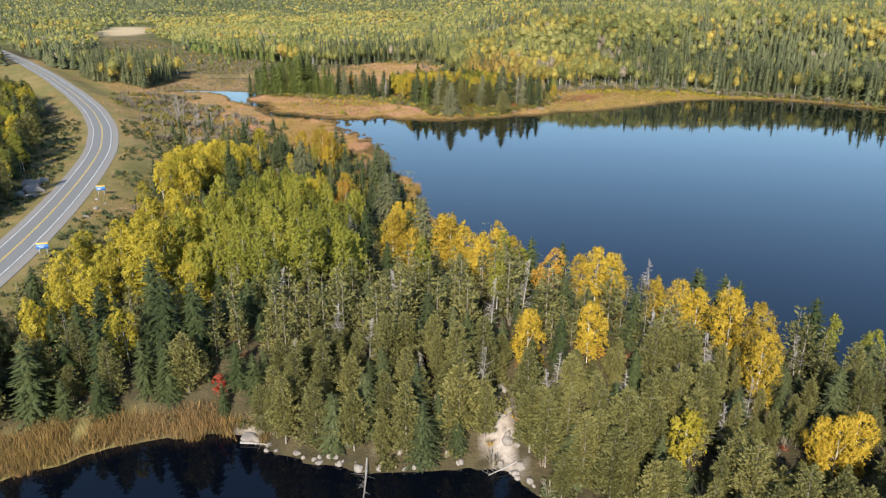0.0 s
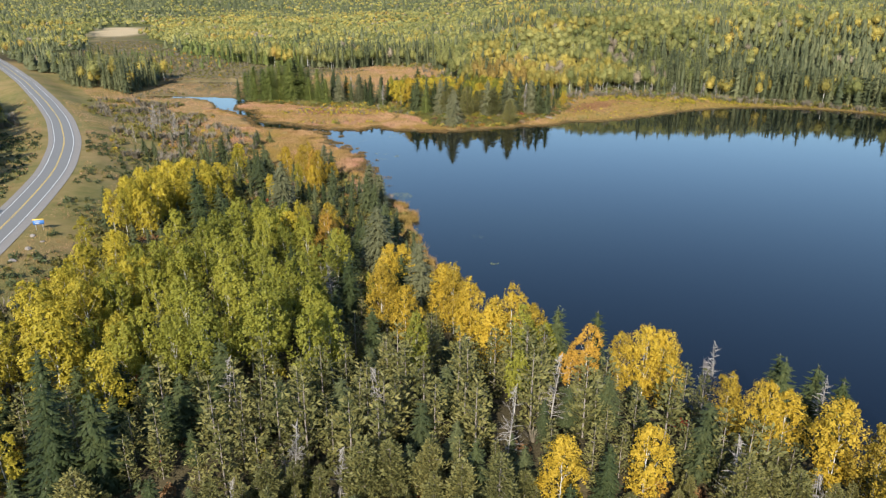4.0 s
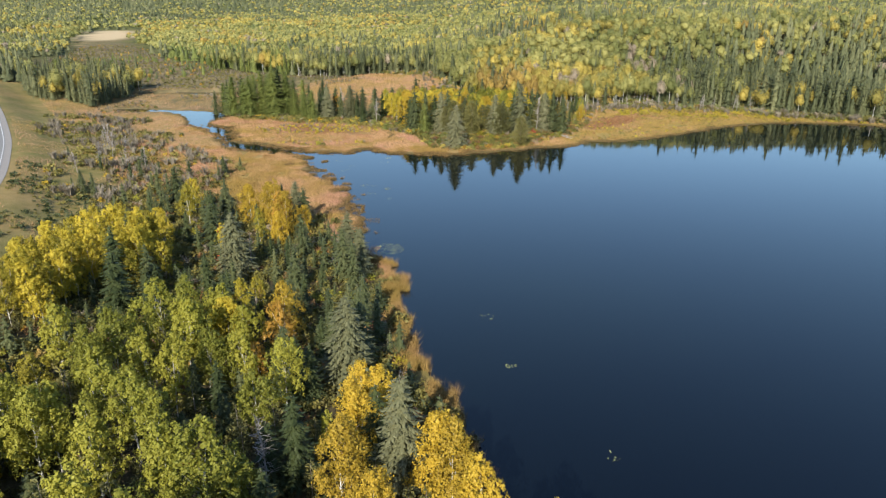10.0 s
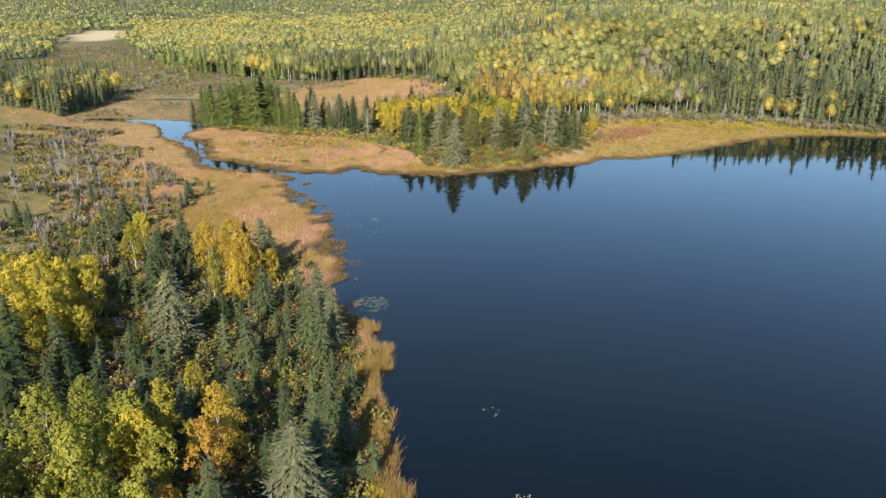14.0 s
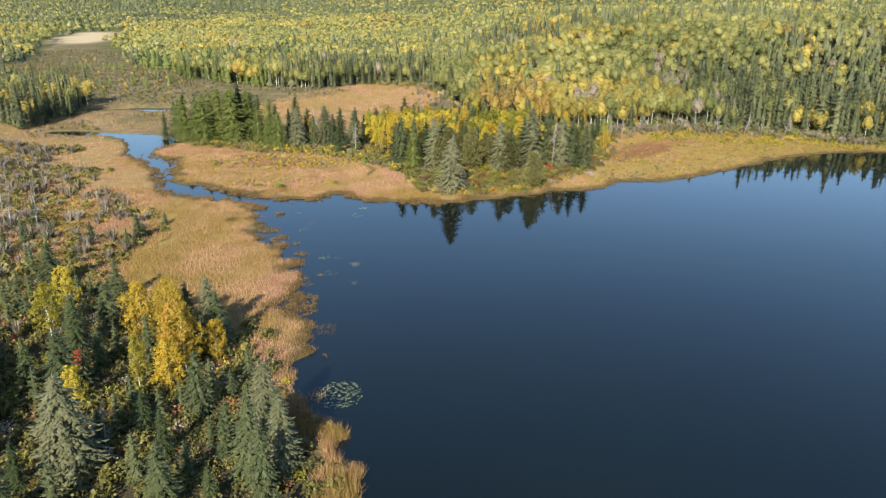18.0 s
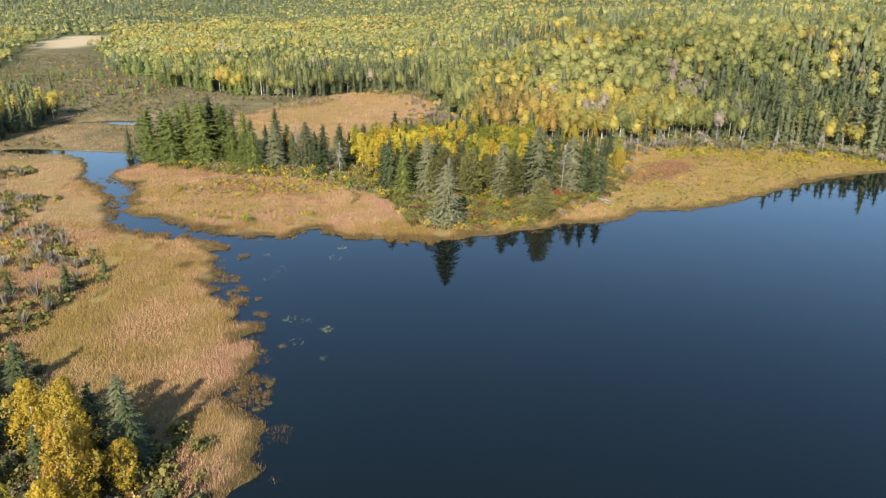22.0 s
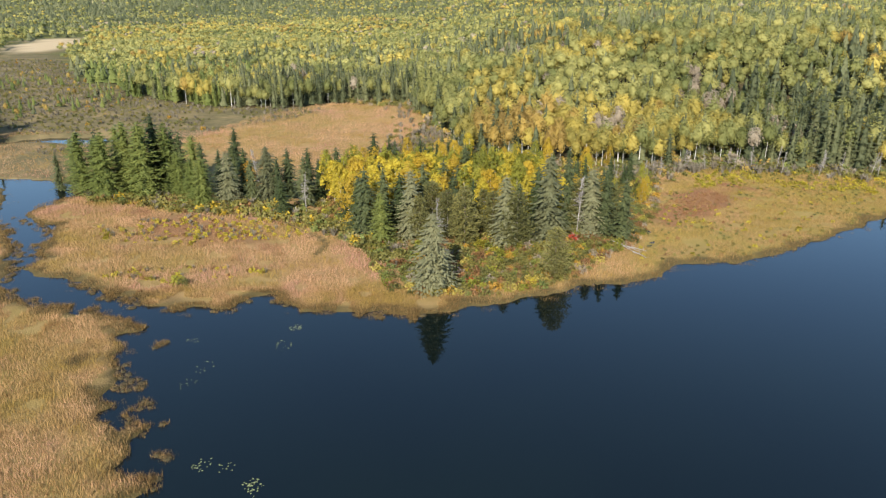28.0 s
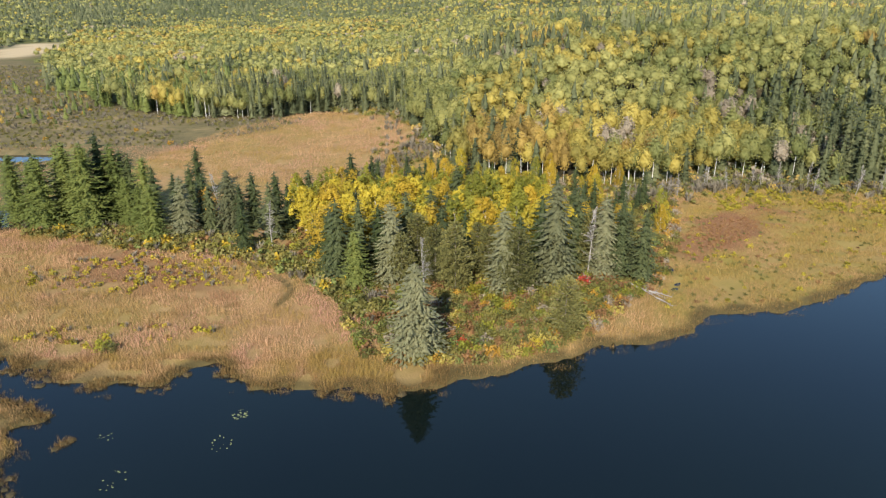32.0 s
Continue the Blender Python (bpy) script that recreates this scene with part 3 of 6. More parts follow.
def spruce(seed, H, R, whorls=21, per=12, low=0.04, droop=0.40, ragged=0.24, bark_r=0.16, power=0.62, spray=1.0, heart=0.42, fine=True):
    """Trunk, and loose whorls of drooping boughs, each a feather of small folded sprays with gaps between, round a thin shaded heart."""
    rng = np.random.RandomState(seed)
    wood = tube([(0, 0, 0), (0.05, 0, H * 0.5), (0, 0, H)], [bark_r, bark_r * 0.6, 0.02], 5)
    V, T = [], []

    def kite(p, d, length, wide):
        side = np.array([-d[1], d[0], 0.0])
        side = side / (np.linalg.norm(side) + 1e-9) * wide
        b = len(V)
        V.extend([p, p + d * length, p + d * length * 0.45 + side - [0, 0, 0.6 * wide], p + d * length * 0.45 - side - [0, 0, 0.6 * wide]])
        T.extend([(b, b + 3, b + 1), (b, b + 1, b + 2)])

    feather = ((1.0, 0.0), (0.88, 0.6), (0.88, -0.6), (0.70, 0.8), (0.70, -0.8), (0.5, 0.95), (0.5, -0.95), (0.42, 0.1)) if fine else ((1.0, 0.0), (0.75, 0.75), (0.75, -0.75), (0.45, 0.1))
    for i in range(whorls):
        f = low + (0.985 - low) * ((i + rng.uniform(0, 0.8)) / whorls) ** 0.94
        r0 = R * (1 - f) ** power * min(1, 0.55 + f * 5) + 0.16
        n = max(5, int(per * (0.6 + 0.5 * (1 - f))))
        for j in range(n):
            if rng.rand() < 0.08:
                continue
            a = 2 * math.pi * (j + rng.uniform(-0.4, 0.4)) / n + i * 1.3
            r = r0 * rng.uniform(1 - 1.7 * ragged, 1 + 1.1 * ragged)
            dr = droop * rng.uniform(0.5, 1.5)
            z0 = f * H + rng.uniform(-0.3, 0.3)
            length = spray * rng.uniform(0.75, 1.2) * (0.5 + 0.5 * min(1, r / 2.2))
            for s, turn in feather if r > 1.0 else feather[:3]:
                b = a + turn * rng.uniform(0.7, 1.25)
                q = max(0.0, r * s - length * 0.6)
                p = np.array([math.cos(a) * q, math.sin(a) * q, z0 - dr * q * q / max(r, 0.3)])
                d = np.array([math.cos(b), math.sin(b), -dr * 1.25 + 0.25 * (s > 0.95) + rng.normal() * 0.16])
                kite(p, d / np.linalg.norm(d), length * (1.15 if turn == 0 else 0.85), length * rng.uniform(0.17, 0.27) * (1 if fine else 1.5))
    for k in range(5):
        kite(np.array([0, 0, H * 0.94 + 0.1 * k]), np.array([math.cos(k * 2.4) * 0.35, math.sin(k * 2.4) * 0.35, 0.9]), H * 0.035 + 0.15, 0.10)
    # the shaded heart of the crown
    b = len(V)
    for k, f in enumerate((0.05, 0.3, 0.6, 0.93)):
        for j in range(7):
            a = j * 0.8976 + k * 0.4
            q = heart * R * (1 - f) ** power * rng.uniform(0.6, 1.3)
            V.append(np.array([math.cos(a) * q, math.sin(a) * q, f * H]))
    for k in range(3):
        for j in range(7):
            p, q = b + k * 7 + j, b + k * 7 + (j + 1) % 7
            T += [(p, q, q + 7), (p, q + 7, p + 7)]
    return wood, (np.array(V), np.array(T))


def pine(seed, H, R, whorls=30, per=8, spray=0.42, sprays=46, blunt=0.55, low=None):
    """A pine: uneven tiers of rising boughs feathered with fine needle sprays, with gaps between the boughs."""
    rng = np.random.RandomState(seed)
    low = rng.uniform(0.05, 0.16) if low is None else low
    parts = [tube([(0, 0, 0), (0.1, 0.05, H * 0.5), (0, 0, H * 0.97)], [0.15, 0.10, 0.02], 5)]
    P, D, L = [], [], []
    for i in range(whorls):
        g = (i + rng.uniform(0, 0.9)) / whorls
        f = low + (0.98 - low) * g
        r0 = R * min(1.0, 0.6 + 1.5 * g) * (1 - g) ** blunt + 0.18
        for j in range(max(4, int(per * (1 - 0.3 * g)))):
            if rng.rand() < 0.14:
                continue
            a = j * 6.283 / per + i * 1.9 + rng.uniform(-0.45, 0.45)
            r = r0 * rng.uniform(0.55, 1.2)
            out = np.array([math.cos(a), math.sin(a), rng.uniform(-0.05, 0.38)])
            base = np.array([0, 0, f * H])
            if i % 3 == 0 and j % 2 == 0:
                parts.append(tube([base, base + out * r * 0.85], [0.045, 0.015], 3))
            n = max(5, int(sprays * min(1.0, r / R + 0.15)))
            at = rng.uniform(0.04, 1.0, (n, 1)) ** 0.75
            P.append(base + out * r * at + rng.normal(size=(n, 3)) * (0.10 + 0.13 * r * (1.1 - at)))
            d = out * 0.8 + rng.normal(size=(n, 3)) * 0.42 + [0, 0, 0.35]
            D.append(d / np.linalg.norm(d, axis=1)[:, None])
            L.append(spray * rng.uniform(0.7, 1.3, (n, 1)))
    P, D, L = np.concatenate(P), np.concatenate(D), np.concatenate(L)
    side = np.cross(D, rng.normal(size=D.shape))
    side /= np.linalg.norm(side, axis=1)[:, None] + 1e-9
    wide = L * rng.uniform(0.14, 0.24, L.shape)
    V = np.stack([P, P + D * L * 0.5 + side * wide, P + D * L, P + D * L * 0.5 - side * wide], 1).reshape(-1, 3)
    k = np.arange(len(P))[:, None] * 4
    return branch(parts), (V, np.concatenate([k + [[0, 1, 3]], k + [[1, 2, 3]]], 1).reshape(-1, 3))


def bare(seed, H, limbs=44, spread=0.19):
    """A dead tree: stem, bare limbs and twigs in one piece."""
    rng = np.random.RandomState(seed)
    parts = [tube([(0, 0, 0), (rng.normal() * 0.2, rng.normal() * 0.2, H * 0.5), (rng.normal() * 0.5, rng.normal() * 0.5, H)], [0.11, 0.07, 0.015], 5)]
    for k in range(limbs):
        f = rng.uniform(0.25, 0.97)
        a, r = rng.uniform(0, 6.28), H * spread * (1.15 - f) * rng.uniform(0.5, 1.3)
        base = np.array([0, 0, f * H])
        end = base + [math.cos(a) * r, math.sin(a) * r, r * rng.uniform(-0.2, 0.7)]
        parts.append(tube([base, (base + end) / 2 + [0, 0, 0.1 * r], end], [0.05, 0.035, 0.012], 3))
        for _ in range(2):
            parts.append(tube([(base + end) / 2, end + rng.normal(size=3) * r * 0.28], [0.022, 0.008], 3))
    return branch(parts)


def shrub(seed, H, R, n, size):
    """A leafy bush of uneven outline."""
    rng = np.random.RandomState(seed)
    d = rng.normal(size=(n, 3))
    d /= np.linalg.norm(d, axis=1)[:, None]
    d[:, 2] = np.abs(d[:, 2])
    lump = 0.72 + 0.28 * np.sin(d[:, :1] * 4 + seed) * np.cos(d[:, 1:2] * 5 + seed * 2)
    return clumps(rng, d * [R, R, H] * rng.uniform(0.55, 1.0, (n, 1)) * lump + [0, 0, 0.1], size, 0.3)


def twiggy(seed, H, n=30):
    """A leafless bush: thin stems that fan out and fork."""
    rng = np.random.RandomState(seed)
    parts = []
    for k in range(n):
        a, r = rng.uniform(0, 6.28), H * rng.uniform(0.1, 0.6)
        e = np.array([math.cos(a) * r, math.sin(a) * r, H * rng.uniform(0.6, 1.05)])
        side = np.array([-math.sin(a), math.cos(a), 0]) * 0.05
        b = np.array([math.cos(a), math.sin(a), 0]) * 0.15
        V = np.array([b - side, b + side, e, (b + e) / 2 - side * 0.8, (b + e) / 2 + side * 0.8, e * [1.5, 1.3, 0.9]])
        parts.append((V, np.array([(0, 1, 2), (3, 4, 5)])))
    return join(parts)


# each kind: its label, category, bark, leaf, and some shapes to copy with their heights
KINDS = {
    "spruce_tree": ("dark green spruce with drooping boughs", "spruce", "grey", "spruce",
                    [(h, spruce(100 + k, h, r)) for k, (h, r) in enumerate(((15, 3.2), (13, 3.0), (17, 3.4), (11, 2.7), (14, 3.5), (9, 2.4)))]),
    "wide_spruce": ("broad grey-green spruce with boughs down to the ground", "spruce", "grey", "grey_spruce",
                    [(18, spruce(150, 18, 5.8, 26, 21, 0.02, 0.42, 0.24, 0.25, 0.62, 1.25, 0.4)), (17, spruce(151, 17, 4.2, 25, 16, 0.03, 0.40, 0.22, 0.22, 0.60, 1.1, 0.4))]),
    "dark_spruce": ("deep green spruce with dense drooping boughs", "spruce", "grey", "fir",
                    [(h, spruce(160 + k, h, r)) for k, (h, r) in enumerate(((15, 3.3), (13, 3.0), (17, 3.6), (11, 2.6)))]),
    "pine_tree": ("slim olive-green pine with upswept tufts", "pine", "grey", "pine",
                  [(h, pine(200 + k, h, r)) for k, (h, r) in enumerate(((13, 2.7), (14, 3.1), (12, 2.5), (15, 2.9), (11, 2.8)))]),
    "broad_pine": ("broad olive-green pine with a rounded crown of upswept tufts", "pine", "grey", "pine",
                   [(h, pine(220 + k, h, r, 26, 11, 0.5, 48, 0.42, 0.06)) for k, (h, r) in enumerate(((15, 4.3), (14, 4.6), (17, 4.6)))]),
    "green_aspen": ("yellow-green aspen with a rounded leafy crown", "aspen", "aspen", "green",
                    [(h, broadleaf(300 + k, h, r, lo, 5200, 0.16, plume=pl)) for k, (h, r, lo, pl) in enumerate(((16, 3.6, .28, 1.6), (17, 3.3, .26, 1.8), (14, 3.3, .3, 1.3), (15, 4.0, .3, 1.5), (16, 3.0, .25, 1.9)))]),
    "yellow_aspen": ("aspen with bright yellow autumn leaves", "aspen", "aspen", "yellow",
                     [(h, broadleaf(400 + k, h, r, lo, 4900, 0.155, plume=pl)) for k, (h, r, lo, pl) in enumerate(((15, 3.5, .24, 1.5), (16, 3.2, .24, 1.7), (13, 3.5, .24, 1.2), (12, 3.3, .24, 1.2)))]),
    "lemon_aspen": ("aspen with glowing lemon-yellow autumn leaves", "aspen", "aspen", "lemon",
                    [(h, broadleaf(450 + k, h, r, lo, 5200, 0.155, plume=pl)) for k, (h, r, lo, pl) in enumerate(((13, 3.5, .2, 1.3), (14, 3.2, .2, 1.5)))]),
    "golden_birch": ("white-stemmed birch with golden autumn leaves", "birch", "birch", "gold",
                     [(h, broadleaf(500 + k, h, r, lo * 0.6, 7600, 0.15, 0.085, lobes=27, plume=1.2, fork=0.06)) for k, (h, r, lo) in enumerate(((14, 4.2, .2), (13, 4.1, .18), (15, 3.9, .22)))]),
    "larch_tree": ("fresh green larch with a full conical crown", "larch", "grey", "larch",
                   [(h, spruce(600 + k, h, r, 34, 14, 0.03, 0.25, 0.34, 0.2, 0.5, 1.2, 0.34)) for k, (h, r) in enumerate(((22, 5.4), (20, 4.9)))]),
    "red_maple": ("small maple with scarlet autumn leaves", "maple", "grey", "red",
                  [(8, broadleaf(660, 8, 2.6, 0.2, 1500, 0.2, 0.09))]),
    "orange_birch": ("birch with orange autumn leaves", "birch", "birch", "orange",
                     [(h, broadleaf(650 + k, h, r, lo, 4400, 0.155, 0.11, plume=1.3)) for k, (h, r, lo) in enumerate(((13, 3.4, .22), (11, 3.0, .22)))]),
}
SHAPES = {}
for kind, (label, cat, bark, leaf, shapes) in KINDS.items():
    for k, (h, (wd, cr)) in enumerate(shapes):
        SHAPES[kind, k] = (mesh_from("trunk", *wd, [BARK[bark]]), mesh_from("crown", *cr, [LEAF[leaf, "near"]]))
DEAD = [(h, mesh_from("dead_tree", *bare(700 + k, h), [BARK["dead"]])) for k, h in enumerate((11, 13, 9))]
BUSHES = {c: [mesh_from("foliage", *shrub(720 + k, 2.0, 1.7, 340, 0.15), [LEAF[c, "near"]]) for k in range(3)] for c in ("bush", "red", "orange", "yellow", "green")}


def height_at(x, y):
    return float(land_height(np.array([float(x)]), np.array([float(y)]))[0])


def plant(kind, x, y, z, tall, turn=0.0, shape=None, slim=1.0, label="", group=""):
    """One tree of a given height."""
    base, cat, _, _, shapes = KINDS[kind]
    k = (int(abs(x * 7.3 + y * 3.1)) if shape is None else shape) % len(shapes)
    s = tall / shapes[k][0]
    ob = new(kind)
    ob.matrix_basis = Matrix.LocRotScale((x, y, z - 0.15), Euler((0, 0, turn)), (s * slim, s * slim, s))
    for nm, me in zip(("trunk", "crown"), SHAPES[kind, k]):
        add_part(nm, me, ob)
    return tagged(ob, label or base, cat, group or "trees of the headland wood")


def dead_tree(x, y, tall, k=0, lean=0.05):
    h, me = DEAD[k % 3]
    ob = new("dead_tree")
    add_part("stem", me, ob)
    s = tall / h
    ob.matrix_basis = Matrix.LocRotScale((x, y, height_at(x, y) - 0.1), Euler((lean, lean * 0.6, x)), (s, s, s))
    return tagged(ob, "bare grey dead tree with broken limbs", "dead tree", "dead trees")


def bush(x, y, colour, scale=1.0, flat=1.0, group="bushes on the point"):
    words = {"bush": "olive-green leafy bush", "red": "scarlet autumn bush", "orange": "orange autumn bush", "yellow": "yellow autumn bush", "green": "light green leafy bush"}
    ob = new("bush")
    add_part("foliage", BUSHES[colour][int(abs(x * 3 + y)) % 3], ob)
    ob.matrix_basis = Matrix.LocRotScale((x, y, height_at(x, y) - 0.05), Euler((0, 0, x * 2)), (scale, scale, scale * flat))
    return tagged(ob, words[colour] + " low on the ground", "bush", group)


def scatter(rng, x0, x1, y0, y1, step, jitter=0.42):
    """Points on a shaken grid."""
    X, Y = np.meshgrid(np.arange(x0, x1, step), np.arange(y0, y1, step))
    X = X + (np.arange(X.shape[0]) % 2)[:, None] * step / 2
    return X.ravel() + rng.uniform(-jitter, jitter, X.size) * step, Y.ravel() + rng.uniform(-jitter, jitter, X.size) * step


# ---- the headland wood: trees that stand out, as x, y, height ----
SPRUCES_SOUTH = [(-64, 94, 14), (-45, 102, 17), (-50, 110, 17), (-55, 99, 13), (-41, 104, 14), (-61, 105, 13), (-48, 98, 10), (-37, 130, 13), (-35, 96, 6), (-60, 111, 13), (65, 110, 14), (49, 124, 15), (53.5, 121.5, 15), (18, 133, 13),
                 (-67, 107, 10), (-32, 123, 12), (-12, 141, 12), (-20, 152, 11), (-19, 164, 14), (-9, 171, 13), (25, 136, 14), (49, 122, 14),
                 (54, 116, 13), (-22, 162, 11), (14, 96, 9), (19, 100, 10), (4, 101, 10), (30, 95, 9)]
SPRUCES_MIDDLE = [(-71, 302, 10), (-89, 308, 12), (-77, 246, 14), (-41, 280, 13), (-24, 241, 14), (-21, 236, 13), (-15, 200, 16), (-20, 199, 11),
                  (-27, 193, 10), (-90, 211, 12), (-66, 230, 12), (-62, 262, 13), (-34, 191, 9), (-48, 283.5, 13), (-66, 287, 11),
                  (-37, 257, 12), (-21, 246, 12), (-34, 234, 11), (-31, 216, 10), (-23, 215, 9), (-16, 216, 12), (-13, 211, 9)]
SPRUCES_NORTH = [(-71, 226, 17), (-67, 217, 15), (-68, 278, 12), (-26, 186, 12), (-24, 188, 11), (-21, 185, 11), (-22, 201, 9), (-52, 216, 12),
                 (-61, 218, 11), (-47, 226, 8), (-56, 238, 8), (-34, 179, 10), (-63, 227, 9), (-66, 275, 13), (-45, 217, 11), (-53, 230, 11),
                 (-84, 276, 11), (-28, 235, 7), (-60, 271, 9), (-38, 245, 9), (-44, 252, 8), (-30, 225, 8), (-70, 265, 10)]
WIDE_SPRUCES = [(-44.4, 285, 13.5), (-16, 192, 17), (-50, 241, 17), (-5, 165, 18), (-24, 250, 15), (-20, 243, 13)]
GREENS = [(-51, 201, 15), (-40, 203, 13), (-53, 178, 15), (-63, 188, 14), (-41, 166, 16), (-26, 151, 17), (-37, 142, 17), (-42, 137, 17), (-28, 138, 17),
          (-17, 129, 15), (-41, 156, 16), (-51, 148, 15), (-26, 128, 17), (-34, 125, 17), (-19, 122, 16), (-57, 146, 15), (-52, 185, 15), (-44, 194, 14),
          (-4, 126, 13), (12, 127, 13), (-31, 152, 16), (-31, 134, 17), (-47, 171, 15), (-35, 160, 16), (-45, 180, 14), (-51, 192, 14), (-42, 190, 15),
          (-37, 185, 12), (-58, 165, 14), (-22, 140, 15), (10, 117, 10), (16, 131, 10), (68, 109, 11), (74, 106, 10), (-51, 160, 15)]
YELLOWS = [(-61, 131, 16), (-71, 122, 15), (-68, 113, 13), (-64, 117, 15), (-69, 139, 16), (-66, 165, 15), (-60, 141, 16), (-50, 130, 14), (-47, 118, 13),
           (-70, 107, 12), (-66, 127, 15), (-57, 124, 16), (-58, 152, 15), (-53, 104, 11), (33, 80, 11), (-68, 170, 14), (-71, 161, 14), (-61, 154, 14),
           (-69, 150, 14), (-83, 186, 11), (-63, 145, 14), (-50, 264, 11), (-76, 283, 12), (-38, 206, 13), (-78, 294, 11), (-39, 200, 12), (-66, 239, 10),
           (-58, 258, 9), (-40, 222, 8), (-72, 180, 11)]
YELLOW_GROVE = [(-88, 220, 13), (-87, 229, 13), (-88, 248, 13), (-85, 255, 13), (-78, 255, 13), (-71, 252, 12), (-79, 219, 13), (-75, 236, 13), (-87, 208, 12),
                (-80, 209, 13), (-83, 240, 13), (-84, 232, 13), (-79, 248, 14), (-75, 245, 14), (-80, 226, 13), (-92, 238, 12), (-91, 226, 12), (-92, 260, 11),
                (-72, 240, 13), (-86, 262, 12)]
GOLDS = [(11.4, 138.8, 15), (8, 136.5, 13), (14.5, 136, 13), (30, 125.5, 12), (34, 129.5, 13), (27, 128, 10), (38.8, 116, 9.5), (42, 112, 11.5), (46, 114, 10), (49, 107, 14), (52, 103, 14),
         (50, 96, 13), (14, 101, 10), (24, 102, 11), (55, 81, 10), (58, 82, 10), (53, 82, 9), (-9, 176, 13), (2, 160, 14), (-12, 171, 12),
         (-30, 206, 13), (-12, 158, 14), (0, 163, 14), (5, 152, 14), (33, 123, 8), (-7, 150, 13), (-12, 178, 12)]
GOLDS_POINT = [(-49, 279, 14), (-58, 285, 12), (-44, 270, 14), (-45, 265, 10), (-52, 284, 13), (-40, 275, 9)]
ORANGES = [(22, 128.5, 10.5), (19, 126, 7), (-29, 198, 12), (-31, 190, 8), (-46, 272, 13)]
standing = []
for kind, rows in (("dark_spruce", SPRUCES_SOUTH + SPRUCES_NORTH), ("spruce_tree", SPRUCES_MIDDLE), ("wide_spruce", WIDE_SPRUCES), ("green_aspen", GREENS),
                   ("yellow_aspen", YELLOWS), ("lemon_aspen", YELLOW_GROVE), ("golden_birch", GOLDS + GOLDS_POINT), ("orange_birch", ORANGES), ("red_maple", [(-36, 98, 4), (-64, 271, 4)])):
    for x, y, h in rows:
        if float(shore_distance(np.array([x * 1.0]), np.array([y * 1.0]))[0]) > 0.4:
            plant(kind, x, y, height_at(x, y), h * (1.06 if "spruce" not in kind else 1.0), x * 1.7 + y, slim=1.0)
            standing.append((x, y))
for k, (x, y, h) in enumerate([(52, 117, 12), (40.5, 127.5, 11), (43, 125, 9), (-12, 101, 10), (6, 92, 12), (-22, 160, 13), (40, 125, 12), (57, 112, 9), (18, 94, 9), (27, 90, 9),
                               (-3, 95, 8), (40, 84, 9), (-48, 247, 9), (60, 104, 9), (47, 118, 9), (-30, 118, 11), (14, 112, 12), (33, 100, 12), (-8, 112, 12), (2, 90, 9), (16, 89, 10), (24, 88, 8), (8, 106, 12), (-18, 104, 11), (42, 97, 12), (46, 90, 9), (36, 92, 10), (-24, 98, 9)]):
    dead_tree(x, y, h, k, 0.04 + 0.02 * (k % 3))

rng = np.random.RandomState(5)
X, Y = scatter(rng, -110, 130, 56, 335, 3.7)
d, ins = to_line(np.stack([X, Y], -1), WOOD, True)
keep = ins & (shore_distance(X, Y) > 1.0) & (road_distance(X, Y) > 14)
X, Y, d = X[keep], Y[keep], d[keep]
Z = land_height(X, Y)
standing = np.array(standing, float)
GOLD_XY = np.array(GOLDS, float)[:, :2]
spare = {"pine_tree": [], "spruce_tree": []}
count = {"spruce_tree": len(SPRUCES_MIDDLE), "pine_tree": 0}
for x, y, z in zip(X, Y, Z):
    near = np.hypot(standing[:, 0] - x, standing[:, 1] - y).min()
    if near < 2.6 or (y > 126 and rng.rand() < 0.25):
        continue
    golds = np.hypot(GOLD_XY[:, 0] - x, GOLD_XY[:, 1] - y).min()
    front = y < 126 and x > -30
    if front:
        if math.hypot(x - 10, (y - 90) / 4) < 2.0:
            continue
        kind = "pine_tree" if rng.rand() < 0.8 else "spruce_tree"
        tall = rng.uniform(7, 13)
    elif y < 125:
        kind = "dark_spruce" if rng.rand() < 0.6 else "pine_tree"
        tall = rng.uniform(6, 12)
    elif (math.hypot((x + 84) / 15, (y - 236) / 32) < 1 and rng.rand() < 0.7) or (math.hypot((x + 66) / 13, (y - 142) / 42) < 1 and rng.rand() < 0.32):
        kind, tall = "yellow_aspen", rng.uniform(9, 14)
    elif math.hypot((x + 40) / 25, (y - 162) / 46) < 1 and rng.rand() < 0.22:
        kind, tall = "green_aspen", rng.uniform(10, 15)
    else:
        u = rng.rand()
        if y > 180 and u > 0.36:
            continue
        kind = "spruce_tree" if u < 0.3 or y > 180 else "pine_tree"
        tall = rng.uniform(4, 11)
    if "spruce" in kind:
        tall *= 0.8
    if golds < 9:
        tall *= 0.6
    if kind not in spare or count[kind] < (250 if kind == "pine_tree" else 150):
        count[kind] = count.get(kind, 0) + 1
        plant(kind, x, y, z, tall, rng.uniform(0, 6.28), slim=rng.uniform(0.85, 1.25) if kind == "pine_tree" else 1.15 if "spruce" in kind else 1.0)
    else:
        spare[kind].append((x, y, z, tall))

